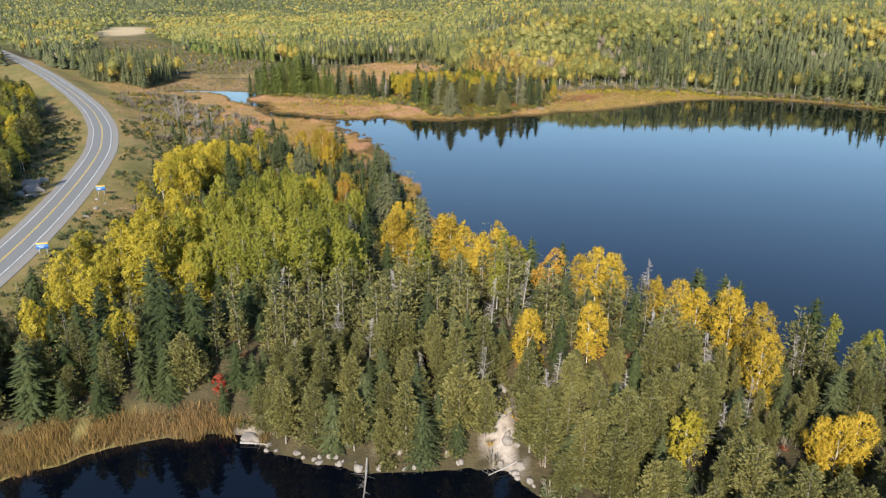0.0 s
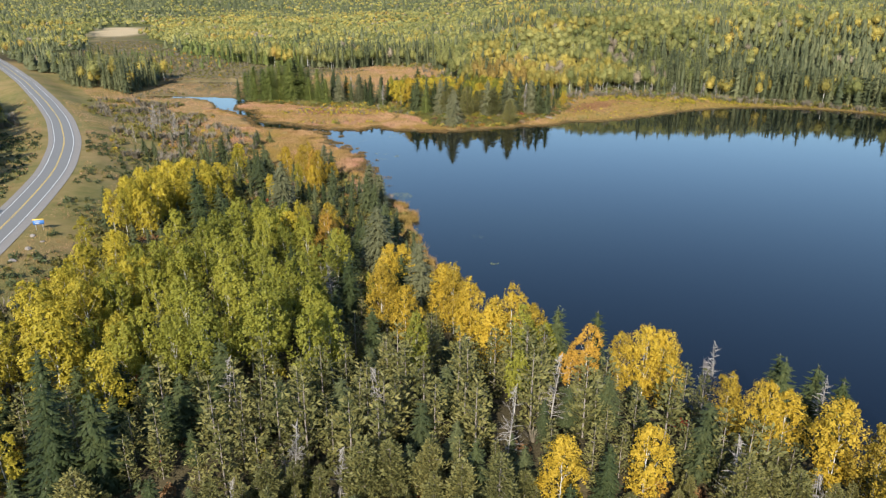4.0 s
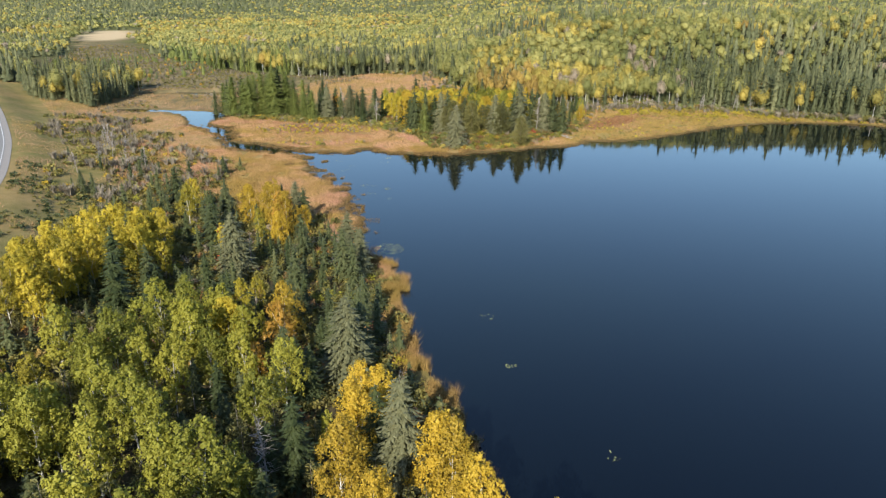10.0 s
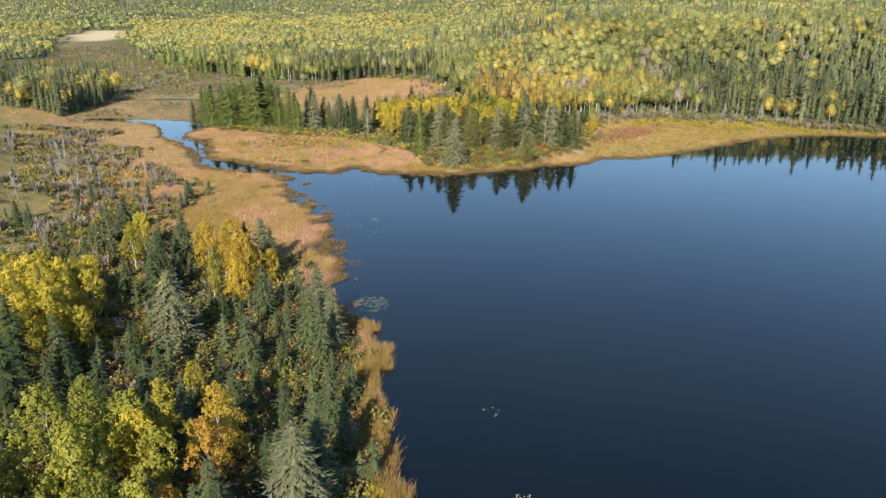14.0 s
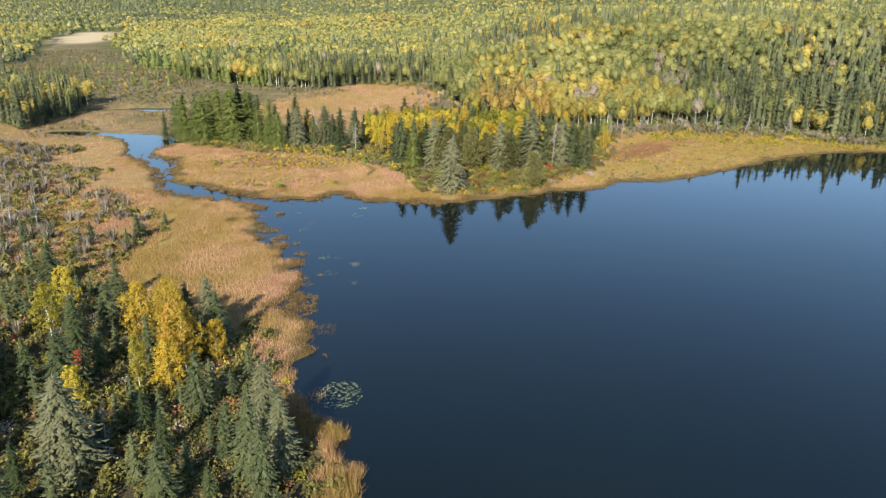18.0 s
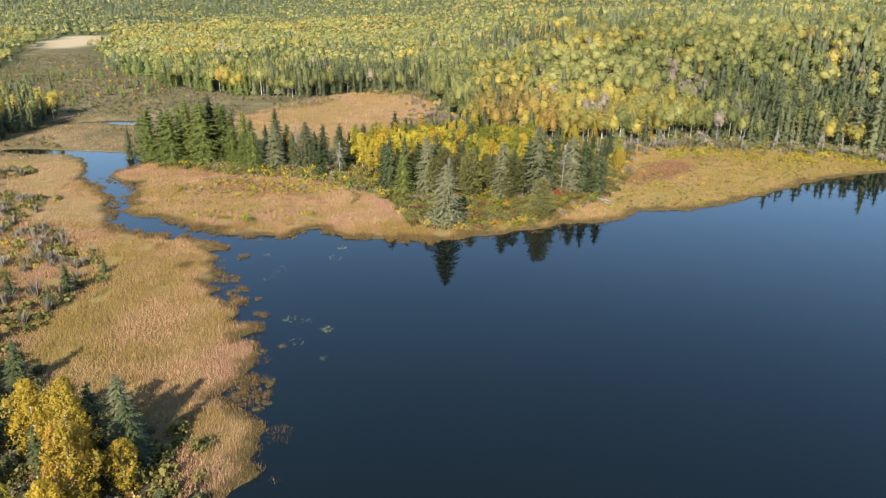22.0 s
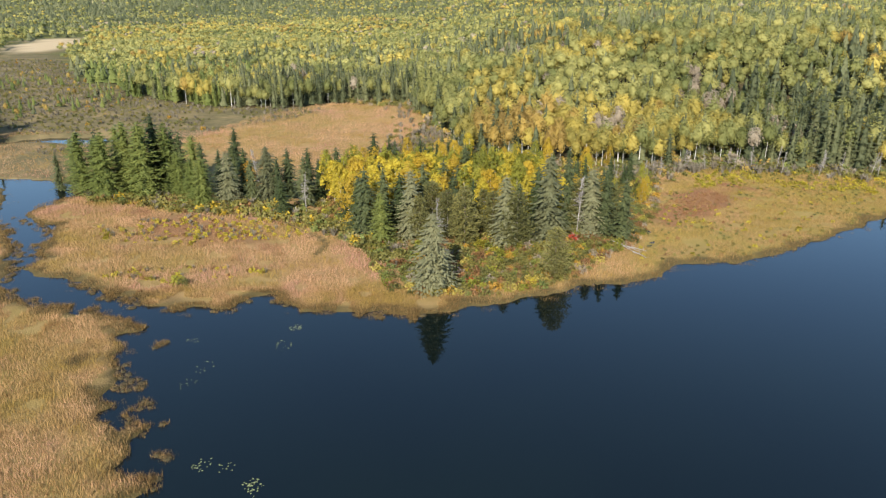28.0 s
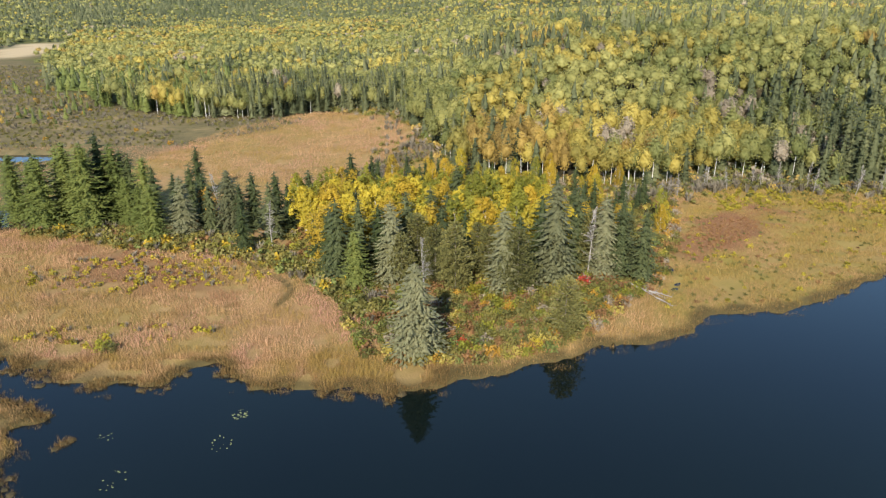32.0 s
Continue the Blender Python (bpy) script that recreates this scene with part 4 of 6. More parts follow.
# ---- the point across the lake ----
for x, y, k, h, sh in [(3.9, 398.5, "wide_spruce", 19.5, 0), (34, 405.5, "broad_pine", 13.5, 1), (-16.3, 436.6, "spruce_tree", 21, 0), (-18.9, 442, "dark_spruce", 17, 1),
                       (-11, 438.4, "spruce_tree", 20.4, 2), (-11.2, 430.6, "larch_tree", 15.2, 0), (-3, 434.8, "wide_spruce", 21, 1), (-0.5, 433, "broad_pine", 13.7, 0),
                       (0.2, 446, "spruce_tree", 19.7, 4), (7.4, 434.8, "broad_pine", 15.2, 2), (12.1, 430, "broad_pine", 17.3, 0), (3, 442, "broad_pine", 15, 1),
                       (23.5, 430, "wide_spruce", 20.5, 1), (26.7, 428, "broad_pine", 16, 1), (18, 442, "broad_pine", 13, 2), (36, 434.5, "wide_spruce", 25.5, 1),
                       (33.8, 442, "dark_spruce", 20, 0), (48.8, 439, "wide_spruce", 20.5, 1), (46.8, 443, "broad_pine", 16, 0), (53, 438.5, "spruce_tree", 21, 2),
                       (57.7, 435, "spruce_tree", 18.5, 0), (43.2, 446, "spruce_tree", 21, 4), (51, 446, "dark_spruce", 18, 2), (28, 438, "spruce_tree", 16, 1),
                       (9, 445, "spruce_tree", 16, 3), (20.5, 437, "broad_pine", 14, 2), (-24, 452, "dark_spruce", 13, 1), (-6.5, 441, "dark_spruce", 18, 3),
                       (-17.8, 480, "dark_spruce", 23, 2), (-2, 478, "dark_spruce", 17, 0), (55, 444, "broad_pine", 15, 1), (15, 446, "dark_spruce", 15, 2)]:
    plant(k, x, y, height_at(x, y), h, x, sh, slim={"wide_spruce": 1.0, "broad_pine": 1.0}.get(k, 1.05), group="trees on the point")
dead_tree(5, 424, 16, 1, 0.02)
dead_tree(45, 438, 18, 0, 0.02)
# the aspen and birch crowns behind the conifers, and the thinner wood towards the far edge
X, Y = scatter(rng, -36, 84, 448, 535, 5.6)
d, ins = to_line(np.stack([X, Y], -1), TIP_WOOD, True)
for x, y, z in zip(X[ins], Y[ins], land_height(X[ins], Y[ins])):
    u = rng.rand()
    if x < 40 and y < 486:
        k = "lemon_aspen" if u < 0.45 else "golden_birch" if u < 0.6 else "green_aspen" if u < 0.95 else "spruce_tree"
        plant(k, x, y, z, rng.uniform(15, 19), rng.uniform(0, 6), slim=rng.uniform(1.05, 1.25), group="trees on the point")
    elif u < 0.5:
        k = "golden_birch" if u < 0.2 else "yellow_aspen" if u < 0.3 else "green_aspen" if u < 0.34 else "dark_spruce"
        plant(k, x, y, z, rng.uniform(8, 14), rng.uniform(0, 6), slim=0.8, group="trees on the point")
# bushes under the point's trees
for x, y, c, s in [(43, 433, "red", 1.3), (13, 403, "red", 0.9), (8, 396, "orange", 1.1), (17, 428, "yellow", 1.6), (20, 423, "yellow", 1.3), (19, 415, "bush", 1.3),
                   (22, 406, "bush", 1.2), (28, 402, "yellow", 1.0), (13, 412, "bush", 1.5), (44, 426, "orange", 1.0), (28, 414, "bush", 1.2), (24, 420, "orange", 0.9),
                   (38, 420, "bush", 1.1), (48, 428, "bush", 1.2), (33, 425, "bush", 1.4), (-6, 417, "bush", 1.6), (-3, 409, "bush", 1.5), (-10, 422, "bush", 1.6)]:
    bush(x, y, c, s * 1.15)
for k in range(60):
    x = rng.uniform(-3, 52)
    y = 402 + abs(x - 8) * 0.45 + rng.uniform(0, 26)
    bush(x, y, ("bush", "bush", "bush", "bush", "yellow", "green", "bush", "bush", "green", "bush", "orange", "bush")[rng.randint(12)], rng.uniform(0.7, 1.4), rng.uniform(0.7, 1.0))
for k in range(46):
    x = rng.uniform(-125, -5)
    y = np.interp(x, [-125, -115, -74, -60, -40, -16, -3], [489, 478, 462, 462, 452, 428, 408]) + rng.uniform(-1, 5)
    bush(x, y, ("bush", "bush", "green", "bush", "yellow")[rng.randint(5)], rng.uniform(0.7, 1.5), rng.uniform(0.7, 1.0), "bushes along the creek")
bush(-59, 402, "green", 1.7, 0.9, "bushes along the creek")
bush(-57, 401, "bush", 1.4, 0.9, "bushes along the creek")
# the row along the creek
for x, y, k, h in [(-122, 485, "larch_tree", 23), (-111, 480, "larch_tree", 23.5), (-115, 483, "larch_tree", 21), (-98, 481, "larch_tree", 27), (-106, 486, "larch_tree", 26.5),
                   (-97, 489, "dark_spruce", 28), (-92.5, 488, "larch_tree", 25), (-86.5, 482, "larch_tree", 16), (-74, 469, "larch_tree", 17), (-82, 485, "larch_tree", 21),
                   (-66, 471.5, "wide_spruce", 18.5), (-59, 474, "spruce_tree", 15.5), (-54, 477, "wide_spruce", 18.5), (-45, 457, "dark_spruce", 13.5), (-47.5, 479, "spruce_tree", 17.5),
                   (-40, 469, "spruce_tree", 17), (-40.5, 479, "dark_spruce", 17.5), (-76, 515, "dark_spruce", 18), (-131, 497, "larch_tree", 18), (-72, 482, "spruce_tree", 17),
                   (-127, 492, "dark_spruce", 20), (-118, 490, "dark_spruce", 22), (-103, 491, "larch_tree", 24), (-88, 489, "dark_spruce", 22), (-78, 482, "dark_spruce", 19),
                   (-63, 481, "dark_spruce", 17), (-50, 474, "spruce_tree", 16), (-36, 474, "dark_spruce", 15), (-112, 493, "larch_tree", 23), (-93, 495, "dark_spruce", 22),
                   (-135, 493, "spruce_tree", 16), (-69, 488, "dark_spruce", 18), (-101, 484, "larch_tree", 22), (-79, 473, "larch_tree", 15)]:
    plant(k, x, y, height_at(x, y), h, x, group="trees along the creek", slim=1.05 if "spruce" in k else 1.0)
plant("orange_birch", -62, 481, height_at(-62, 481), 13, group="trees along the creek")
dead_tree(-58, 482, 17, 0, 0.1)
dead_tree(-38, 460, 14, 2, 0.03)

# trees west of the road
rng = np.random.RandomState(25)
X, Y = scatter(rng, -260, -118, 165, 420, 5.4)
edge = -X - (122 + 0.55 * (Y - 200))
keep = (edge > np.where(Y < 228, 6, 0)) & (edge < 26) & (road_distance(X, Y) > np.where(Y < 240, 15, 22)) & (np.hypot(X + 125, Y - 204) > 9)
for x, y, z in zip(X[keep], Y[keep], land_height(X[keep], Y[keep])):
    u = rng.rand()
    k = "green_aspen" if u < 0.3 else "yellow_aspen" if u < 0.5 else "dark_spruce" if u < 0.8 else "pine_tree"
    plant(k, x, y, z, rng.uniform(9, 16), rng.uniform(0, 6), slim=1.15, group="trees west of the road")

# ---- woods joined into crowds ----


def crowd(name, shapes, X, Y, Z, scale, rng, mat, label, cat):
    """Many trees of one kind as one mesh, each with a tint of its own."""
    which = rng.randint(len(shapes), size=len(X))
    turn = rng.uniform(0, 6.28, len(X))
    Vs, Ts, Cs, off = [], [], [], 0
    for k, (V, T) in enumerate(shapes):
        m = np.where(which == k)[0]
        if not len(m):
            continue
        s = scale[m]
        c, sn = np.cos(turn[m])[:, None], np.sin(turn[m])[:, None]
        W = np.stack([(V[None, :, 0] * c - V[None, :, 1] * sn) * s[:, None] + X[m][:, None],
                      (V[None, :, 0] * sn + V[None, :, 1] * c) * s[:, None] + Y[m][:, None], V[None, :, 2] * s[:, None] + Z[m][:, None] - 0.1], -1)
        Vs.append(W.reshape(-1, 3))
        Ts.append((np.asarray(T)[None] + (np.arange(len(m)) * len(V))[:, None, None]).reshape(-1, 3) + off)
        Cs.append(np.repeat(np.clip(0.85 * rng.rand(len(m)) + 0.7 * (value_noise(X[m], Y[m], 42, 47) - 0.5) + 0.08, 0, 1), len(V)))
        off += W.shape[0] * W.shape[1]
    me = mesh_from(name, np.concatenate(Vs), np.concatenate(Ts), [mat], tint=np.concatenate(Cs))
    me.polygons.foreach_set("use_smooth", np.ones(len(me.polygons), bool))
    return tagged(new(name, me), label, cat, kind="stuff")


for kind, leaf in (("pine_tree", "pine"), ("spruce_tree", "spruce")):
    if spare[kind]:
        A = np.array(spare[kind])
        h0, shape = (13, pine(210, 13, 2.7, 15, 6, 0.8, 12)) if kind == "pine_tree" else (14, spruce(110, 14, 2.8, 13, 7, spray=1.3))
        for nm, part_shape, mat in (("crowns", shape[1], LEAF[leaf, "low"]), ("stems", shape[0], BARK["grey"])):
            crowd("headland_" + nm, [part_shape], A[:, 0], A[:, 1], A[:, 2], A[:, 3] / h0, np.random.RandomState(9), mat,
                  "dense " + leaf + " " + nm + " of the headland wood", "woodland")

def spire(seed, H, R, tiers, sides):
    """A far conifer: ragged skirts stacked to a point."""
    rng = np.random.RandomState(seed)
    V, T = [], []
    for k in range(tiers):
        f = 0.06 + 0.8 * k / tiers
        r = R * (1.02 - f) ** 0.95
        b = len(V)
        V.append((rng.normal() * 0.1, rng.normal() * 0.1, H * min(1.0, f + 1.9 / (tiers + 0.6))))
        for j in range(sides):
            a = (j + rng.uniform(-0.25, 0.25)) * 2 * math.pi / sides + k
            q = r * rng.uniform(0.6, 1.3)
            V.append((math.cos(a) * q, math.sin(a) * q, f * H + rng.uniform(-0.05, 0.06) * H))
        T += [(b, b + 1 + j, b + 1 + (j + 1) % sides) for j in range(sides)]
    return np.array(V, float), np.array(T)


FAR_KINDS = {"spruce": ("hazy_fir", "far dark green spruce wood"), "green": ("pale", "far yellow-green aspen wood"), "yellow": ("straw", "far yellow aspen wood"),
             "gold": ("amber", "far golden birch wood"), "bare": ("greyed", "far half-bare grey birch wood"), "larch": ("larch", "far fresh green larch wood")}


def lumpy(seed, H, R, low, lumps, n, size):
    """A far broadleaf crown: uneven lumps heaped into a dome, with loose sprays round them."""
    rng = np.random.RandomState(seed)
    g = (1 + 5 ** 0.5) / 2
    base = np.array([(-1, g, 0), (1, g, 0), (-1, -g, 0), (1, -g, 0), (0, -1, g), (0, 1, g), (0, -1, -g), (0, 1, -g), (g, 0, -1), (g, 0, 1), (-g, 0, -1), (-g, 0, 1)]) / math.hypot(1, g)
    faces = np.array([(0, 11, 5), (0, 5, 1), (0, 1, 7), (0, 7, 10), (0, 10, 11), (1, 5, 9), (5, 11, 4), (11, 10, 2), (10, 7, 6), (7, 1, 8),
                      (3, 9, 4), (3, 4, 2), (3, 2, 6), (3, 6, 8), (3, 8, 9), (4, 9, 5), (2, 4, 11), (6, 2, 10), (8, 6, 7), (9, 8, 1)])
    mid, half = H * (low + 1) / 2, H * (1 - low) / 2
    k = np.arange(lumps)
    up = -0.4 + 1.35 * (k + rng.uniform(0.1, 0.9, lumps)) / lumps
    turn = k * 2.4 + rng.uniform(-0.5, 0.5, lumps)
    flat = np.sqrt(np.clip(1 - up ** 2, 0.05, 1))
    knobs = np.stack([np.cos(turn) * flat, np.sin(turn) * flat, up], 1)
    swell = rng.uniform(0.22, 0.5, lumps)

    def out(d, grow):
        far = (grow * (0.7 + (swell * np.exp(5 * (d @ knobs.T - 1))).max(1)))[:, None]
        return d * far * [R, R, half] * np.concatenate([1 - 0.2 * d[:, 2:]] * 2 + [np.ones((len(d), 1))], 1) + [0, 0, mid]

    d = rng.normal(size=(n, 3)) + [0, 0, 0.35]
    d /= np.linalg.norm(d, axis=1)[:, None]
    spots = out(d, rng.uniform(0.72, 1.08, (n, 1))[:, 0])
    tilt = d + 1.1 * knobs[np.argmax(d @ knobs.T, 1)] * [1, 1, 0.7]
    parts = [(out(base, np.full(12, 0.68)), faces), clumps(rng, spots, size, facing=tilt / np.linalg.norm(tilt, axis=1)[:, None], loose=0.4)]
    return join(parts)


def far_set(seed, H, R, low, lumps, n, size, shapes, conifers):
    """Shapes of each far kind: lumpy broad crowns of uneven size, and conifers."""
    made = {}
    for q, (nm, h, r, up) in enumerate((("green", 1.0, 1.0, 0.0), ("yellow", 0.95, 0.95, 0.0), ("gold", 1.0, 0.76, 0.04), ("bare", 0.95, 0.75, 0.05))):
        made[nm] = [lumpy(seed + 10 * q + k, H * h * (0.9 + 0.08 * k), R * r * (0.85 + 0.12 * k), low + up, lumps, n, size) for k in range(shapes)]
    made["spruce"] = [conifers(seed + 60 + k, H * (0.85 + 0.15 * k), R * 0.82) for k in range(shapes)]
    made["larch"] = [conifers(seed + 70 + k, H * (0.75 + 0.12 * k), R * 0.85) for k in range(shapes)]
    return made


LIGHT = far_set(800, 15.5, 3.5, 0.36, 11, 420, 0.36, 4, lambda seed, h, r: spruce(seed, h, r, 13, 7, spray=1.5, ragged=0.3, heart=0.5, fine=False)[1])
MIDDLE = far_set(1000, 14.5, 3.9, 0.42, 8, 150, 0.50, 4, lambda seed, h, r: spire(seed, h, r * 1.05, 8, 7))
COARSE = far_set(1200, 13, 4.6, 0.42, 6, 28, 0.85, 3, lambda seed, h, r: spire(seed, h, r * 1.15, 4, 6))
DISTANT = far_set(1400, 12, 6.2, 0.38, 4, 8, 1.7, 3, lambda seed, h, r: spire(seed, h, r * 1.1, 2, 6))
HOUSE = (154, 722)


def far_wood(x0, x1, y0, y1, step, shapes, seed, grow=1.0, where=None, stems=False, darker=0.0):
    rng = np.random.RandomState(seed)
    X, Y = scatter(rng, x0, x1, y0, y1, step)
    ok = (shore_distance(X, Y) > 3) & (in_bog(X, Y) < 0.4) & (in_field(X, Y) < 0.3) & (road_distance(X, Y) > 16)
    ok &= np.abs(X) < 0.72 * Y + 60
    ok &= ~((np.abs(X - HOUSE[0] + 0.2 * (HOUSE[1] - Y)) < 6.0) & (Y > HOUSE[1] - 40) & (Y < HOUSE[1] + 7))
    ok &= where(X, Y)
    X, Y = X[ok], Y[ok]
    if not len(X):
        return
    Z = land_height(X, Y)
    def patch(px, py, rx, ry):
        return smooth(np.hypot((X - px) / rx, (Y - py) / ry) + 0.5 * (value_noise(X, Y, 34, 46) - 0.5), 1.2, 0.7)

    edge = Y - np.interp(X, FAR_EDGE_X, FAR_EDGE_Y)
    near = 1 - smooth(Y, 1000, 1300)
    dark = darker + 0.04 + 0.66 * value_noise(X, Y, 48, 41) + 0.40 * value_noise(X, Y, 15, 45) + 0.75 * (rng.rand(len(X)) - 0.5)
    dark = dark + 0.30 * np.maximum(patch(190, 545, 55, 62), patch(280, 500, 100, 110)) - 0.10 * patch(70, 548, 70, 42) - 0.30 * patch(70, 640, 130, 42)
    dark = dark + 0.34 * patch(115, 712, 75, 30) + 0.30 * (1 - smooth(edge, 10, 30)) * (X < 26) * near + 0.22 * smooth(-X, 560, 760) + 0.2 * patch(-20, 660, 90, 34)
    dark = dark - 0.40 * patch(-330, 1450, 330, 480) - 0.16 * patch(300, 800, 200, 160) + 0.14 * smooth(Y, 1700, 2400) - 0.1 * patch(-80, 900, 160, 160)
    warm = value_noise(X, Y, 38, 42) + 0.45 * (rng.rand(len(X)) - 0.5) + patch(70, 545, 72, 44) * (0.24 + 0.30 * value_noise(X, Y, 17, 47)) - 0.14 * patch(60, 650, 130, 40) + 0.2 * patch(-240, 760, 120, 130)
    warm = warm - 0.02 + 0.12 * patch(-330, 1700, 330, 300)
    dull = value_noise(X, Y, 26, 49) + 0.5 * (rng.rand(len(X)) - 0.5) + 0.2 * patch(100, 690, 80, 40) + 0.16 * patch(80, 600, 80, 25) + 0.08 * patch(80, 545, 80, 44)
    kind = np.where(dark > 0.70, 0, np.where(dull > 1.0, 4, np.where(warm > 0.95, 3, np.where(warm > 0.62, 2, 1))))
    kind = np.where((patch(-235, 760, 110, 150) > 0.3) & (kind != 3) & (rng.rand(len(X)) < 0.5), 5, kind)
    tall = grow * np.where((kind == 0) | (kind == 5), rng.uniform(0.62, 1.25, len(X)), rng.uniform(0.72, 1.12, len(X)))
    for k, nm in enumerate(("spruce", "green", "yellow", "gold", "bare", "larch")):
        m = kind == k
        if m.any():
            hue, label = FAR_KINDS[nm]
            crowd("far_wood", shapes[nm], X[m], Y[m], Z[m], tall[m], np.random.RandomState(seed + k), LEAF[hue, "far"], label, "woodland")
    if stems:
        m = (kind > 0) & (kind < 5) & (rng.rand(len(X)) < 0.16 + 0.5 * (value_noise(X, Y, 30, 44) > 0.72) + 0.45 * (edge < 30) * (X > 30))
        if not m.any():
            return
        pole = [tube([(0, 0, 0), (0.25 * sgn, 0.1, 7), (0.6 * sgn, 0, 13)], [0.14, 0.11, 0.04], 3) for sgn in (-1, 1)]
        crowd("far_stems", pole, X[m], Y[m], Z[m], tall[m], np.random.RandomState(seed + 7), BARK["birch"], "pale stems of far birches and aspens", "woodland")


def beyond_edge(X, Y):
    tip = to_line(np.stack([X, Y], -1), TIP_WOOD, True)[1]
    clr = to_line(np.stack([X, Y], -1), CLEARING, True)[1]
    return (((Y > np.interp(X, FAR_EDGE_X, FAR_EDGE_Y)) & (X > -165)) | (Y > 667)) & ~tip & ~clr


def west_woods(X, Y):
    beyond = (-X > 148 + 0.55 * (Y - 200)) & (Y < 470) & (Y > 228 - 0.15 * (X + 150)) & (road_distance(X, Y) > 22)
    return beyond | ((X < -300 - 0.75 * (Y - 600)) & (Y > 600))


def creek_clump(X, Y):
    return np.hypot((X + 240 + 0.5 * (Y - 560)) / 46, (Y - 562) / 52) < 1


def front_rows(X, Y):
    return beyond_edge(X, Y) & (Y < np.interp(X, FAR_EDGE_X, FAR_EDGE_Y) + 62)


def back_rows(X, Y):
    return beyond_edge(X, Y) & (Y >= np.interp(X, FAR_EDGE_X, FAR_EDGE_Y) + 62)


far_wood(-240, 460, 390, 760, 4.7, LIGHT, 51, 1.0, front_rows, True)
far_wood(-240, 520, 430, 800, 5.6, MIDDLE, 56, 1.0, back_rows, True)
far_wood(150, 460, 390, 640, 7.5, LIGHT, 58, 1.25, front_rows, False, 1.0)
far_wood(-240, 520, 390, 800, 12.0, MIDDLE, 59, 0.9, beyond_edge, False, 1.0)
far_wood(-470, -120, 200, 800, 5.4, MIDDLE, 52, 0.95, west_woods, True, -0.05)
far_wood(-330, -170, 500, 630, 5.0, LIGHT, 57, 1.05, creek_clump, True, 0.02)
far_wood(-880, 880, 800, 1300, 9.2, COARSE, 53, 1.0, lambda X, Y: X > -9999)
far_wood(-1500, 1500, 1300, 2300, 14, DISTANT, 54, 1.0, lambda X, Y: X > -9999)
far_wood(-2600, 2600, 2300, 4900, 36, DISTANT, 55, 1.4, lambda X, Y: X > -9999)

# ---- bushes and scrub, joined ----


def scrub(name, shapes, X, Y, lo, hi, seed, mat, label):
    rng = np.random.RandomState(seed)
    if len(X):
        crowd(name, shapes, X, Y, land_height(X, Y), rng.uniform(lo, hi, len(X)), rng, mat, label, "bushes")


LOW = [shrub(740 + k, 1.0, 0.95, 46, 0.2) for k in range(4)]
FULL = [shrub(760 + k, 1.0, 1.0, 110, 0.125) for k in range(4)]
TWIG = [twiggy(750 + k, 1.0) for k in range(4)]
rng = np.random.RandomState(15)
X, Y = scatter(rng, -110, 130, 56, 335, 3.9)
P = np.stack([X, Y], -1)
rim, ins = to_line(P, WOOD, True)
keep = (ins | ((rim < 5) & ((Y > 106) | (X > -30)))) & (shore_distance(X, Y) > 0.6) & (road_distance(X, Y) > 12) & (np.hypot(X - 10, (Y - 90) / 5) > 1.0)
X, Y = X[keep], Y[keep]
u = rng.rand(len(X))
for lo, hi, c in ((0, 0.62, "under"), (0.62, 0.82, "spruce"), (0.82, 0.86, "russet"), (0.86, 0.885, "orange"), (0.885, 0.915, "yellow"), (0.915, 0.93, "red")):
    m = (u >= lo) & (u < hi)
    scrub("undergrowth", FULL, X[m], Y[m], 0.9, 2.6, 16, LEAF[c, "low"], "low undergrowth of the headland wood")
m = (u > 0.955) | ((Y < 94) & (X > -28) & (u > 0.6))
north = (Y > 180) & (u > 0.12) & (u < 0.75)
scrub("undergrowth", FULL, X[north], Y[north], 1.5, 3.2, 42, LEAF["bush", "low"], "tall olive bushes in the open wood")
north = (Y > 185) & (u > 0.75) & (u < 0.79)
scrub("undergrowth", FULL, X[north], Y[north], 1.2, 2.6, 43, LEAF["green", "low"], "light green bushes in the open wood")
front = (Y < 112) & (X > -30) & (u < 0.55)
scrub("undergrowth", FULL, X[front], Y[front], 1.2, 3.0, 41, LEAF["pine", "low"], "olive young pines on the rocky slope")
scrub("undergrowth", TWIG, X[m], Y[m], 1.2, 3.0, 17, LEAF["scrub", "low"], "bare grey undergrowth of the headland wood")
# leafy alders that fill the open wood towards the marsh
X, Y = scatter(rng, -100, 0, 172, 312, 2.5)
rim, ins = to_line(np.stack([X, Y], -1), WOOD, True)
keep = ins & (shore_distance(X, Y) > 1.5) & (rng.rand(len(X)) < 0.8)
X, Y = X[keep], Y[keep]
u = rng.rand(len(X))
for lo, hi, c in ((0, 0.56, "bush"), (0.56, 0.74, "under"), (0.74, 0.82, "green"), (0.82, 0.90, "russet"), (0.90, 0.94, "amber"), (0.94, 1.0, "greyed")):
    m = (u >= lo) & (u < hi)
    scrub("undergrowth", FULL, X[m], Y[m], 1.1, 2.7, 58, LEAF[c, "low"], "dense leafy alder bushes in the open wood")
X, Y = scatter(rng, -42, 88, 396, 535, 2.0)
tip_far, tip_in = to_line(np.stack([X, Y], -1), TIP_WOOD, True)
keep = (tip_in | (tip_far < 4)) & (shore_distance(X, Y) > 3)
X, Y = X[keep], Y[keep]
u = rng.rand(len(X))
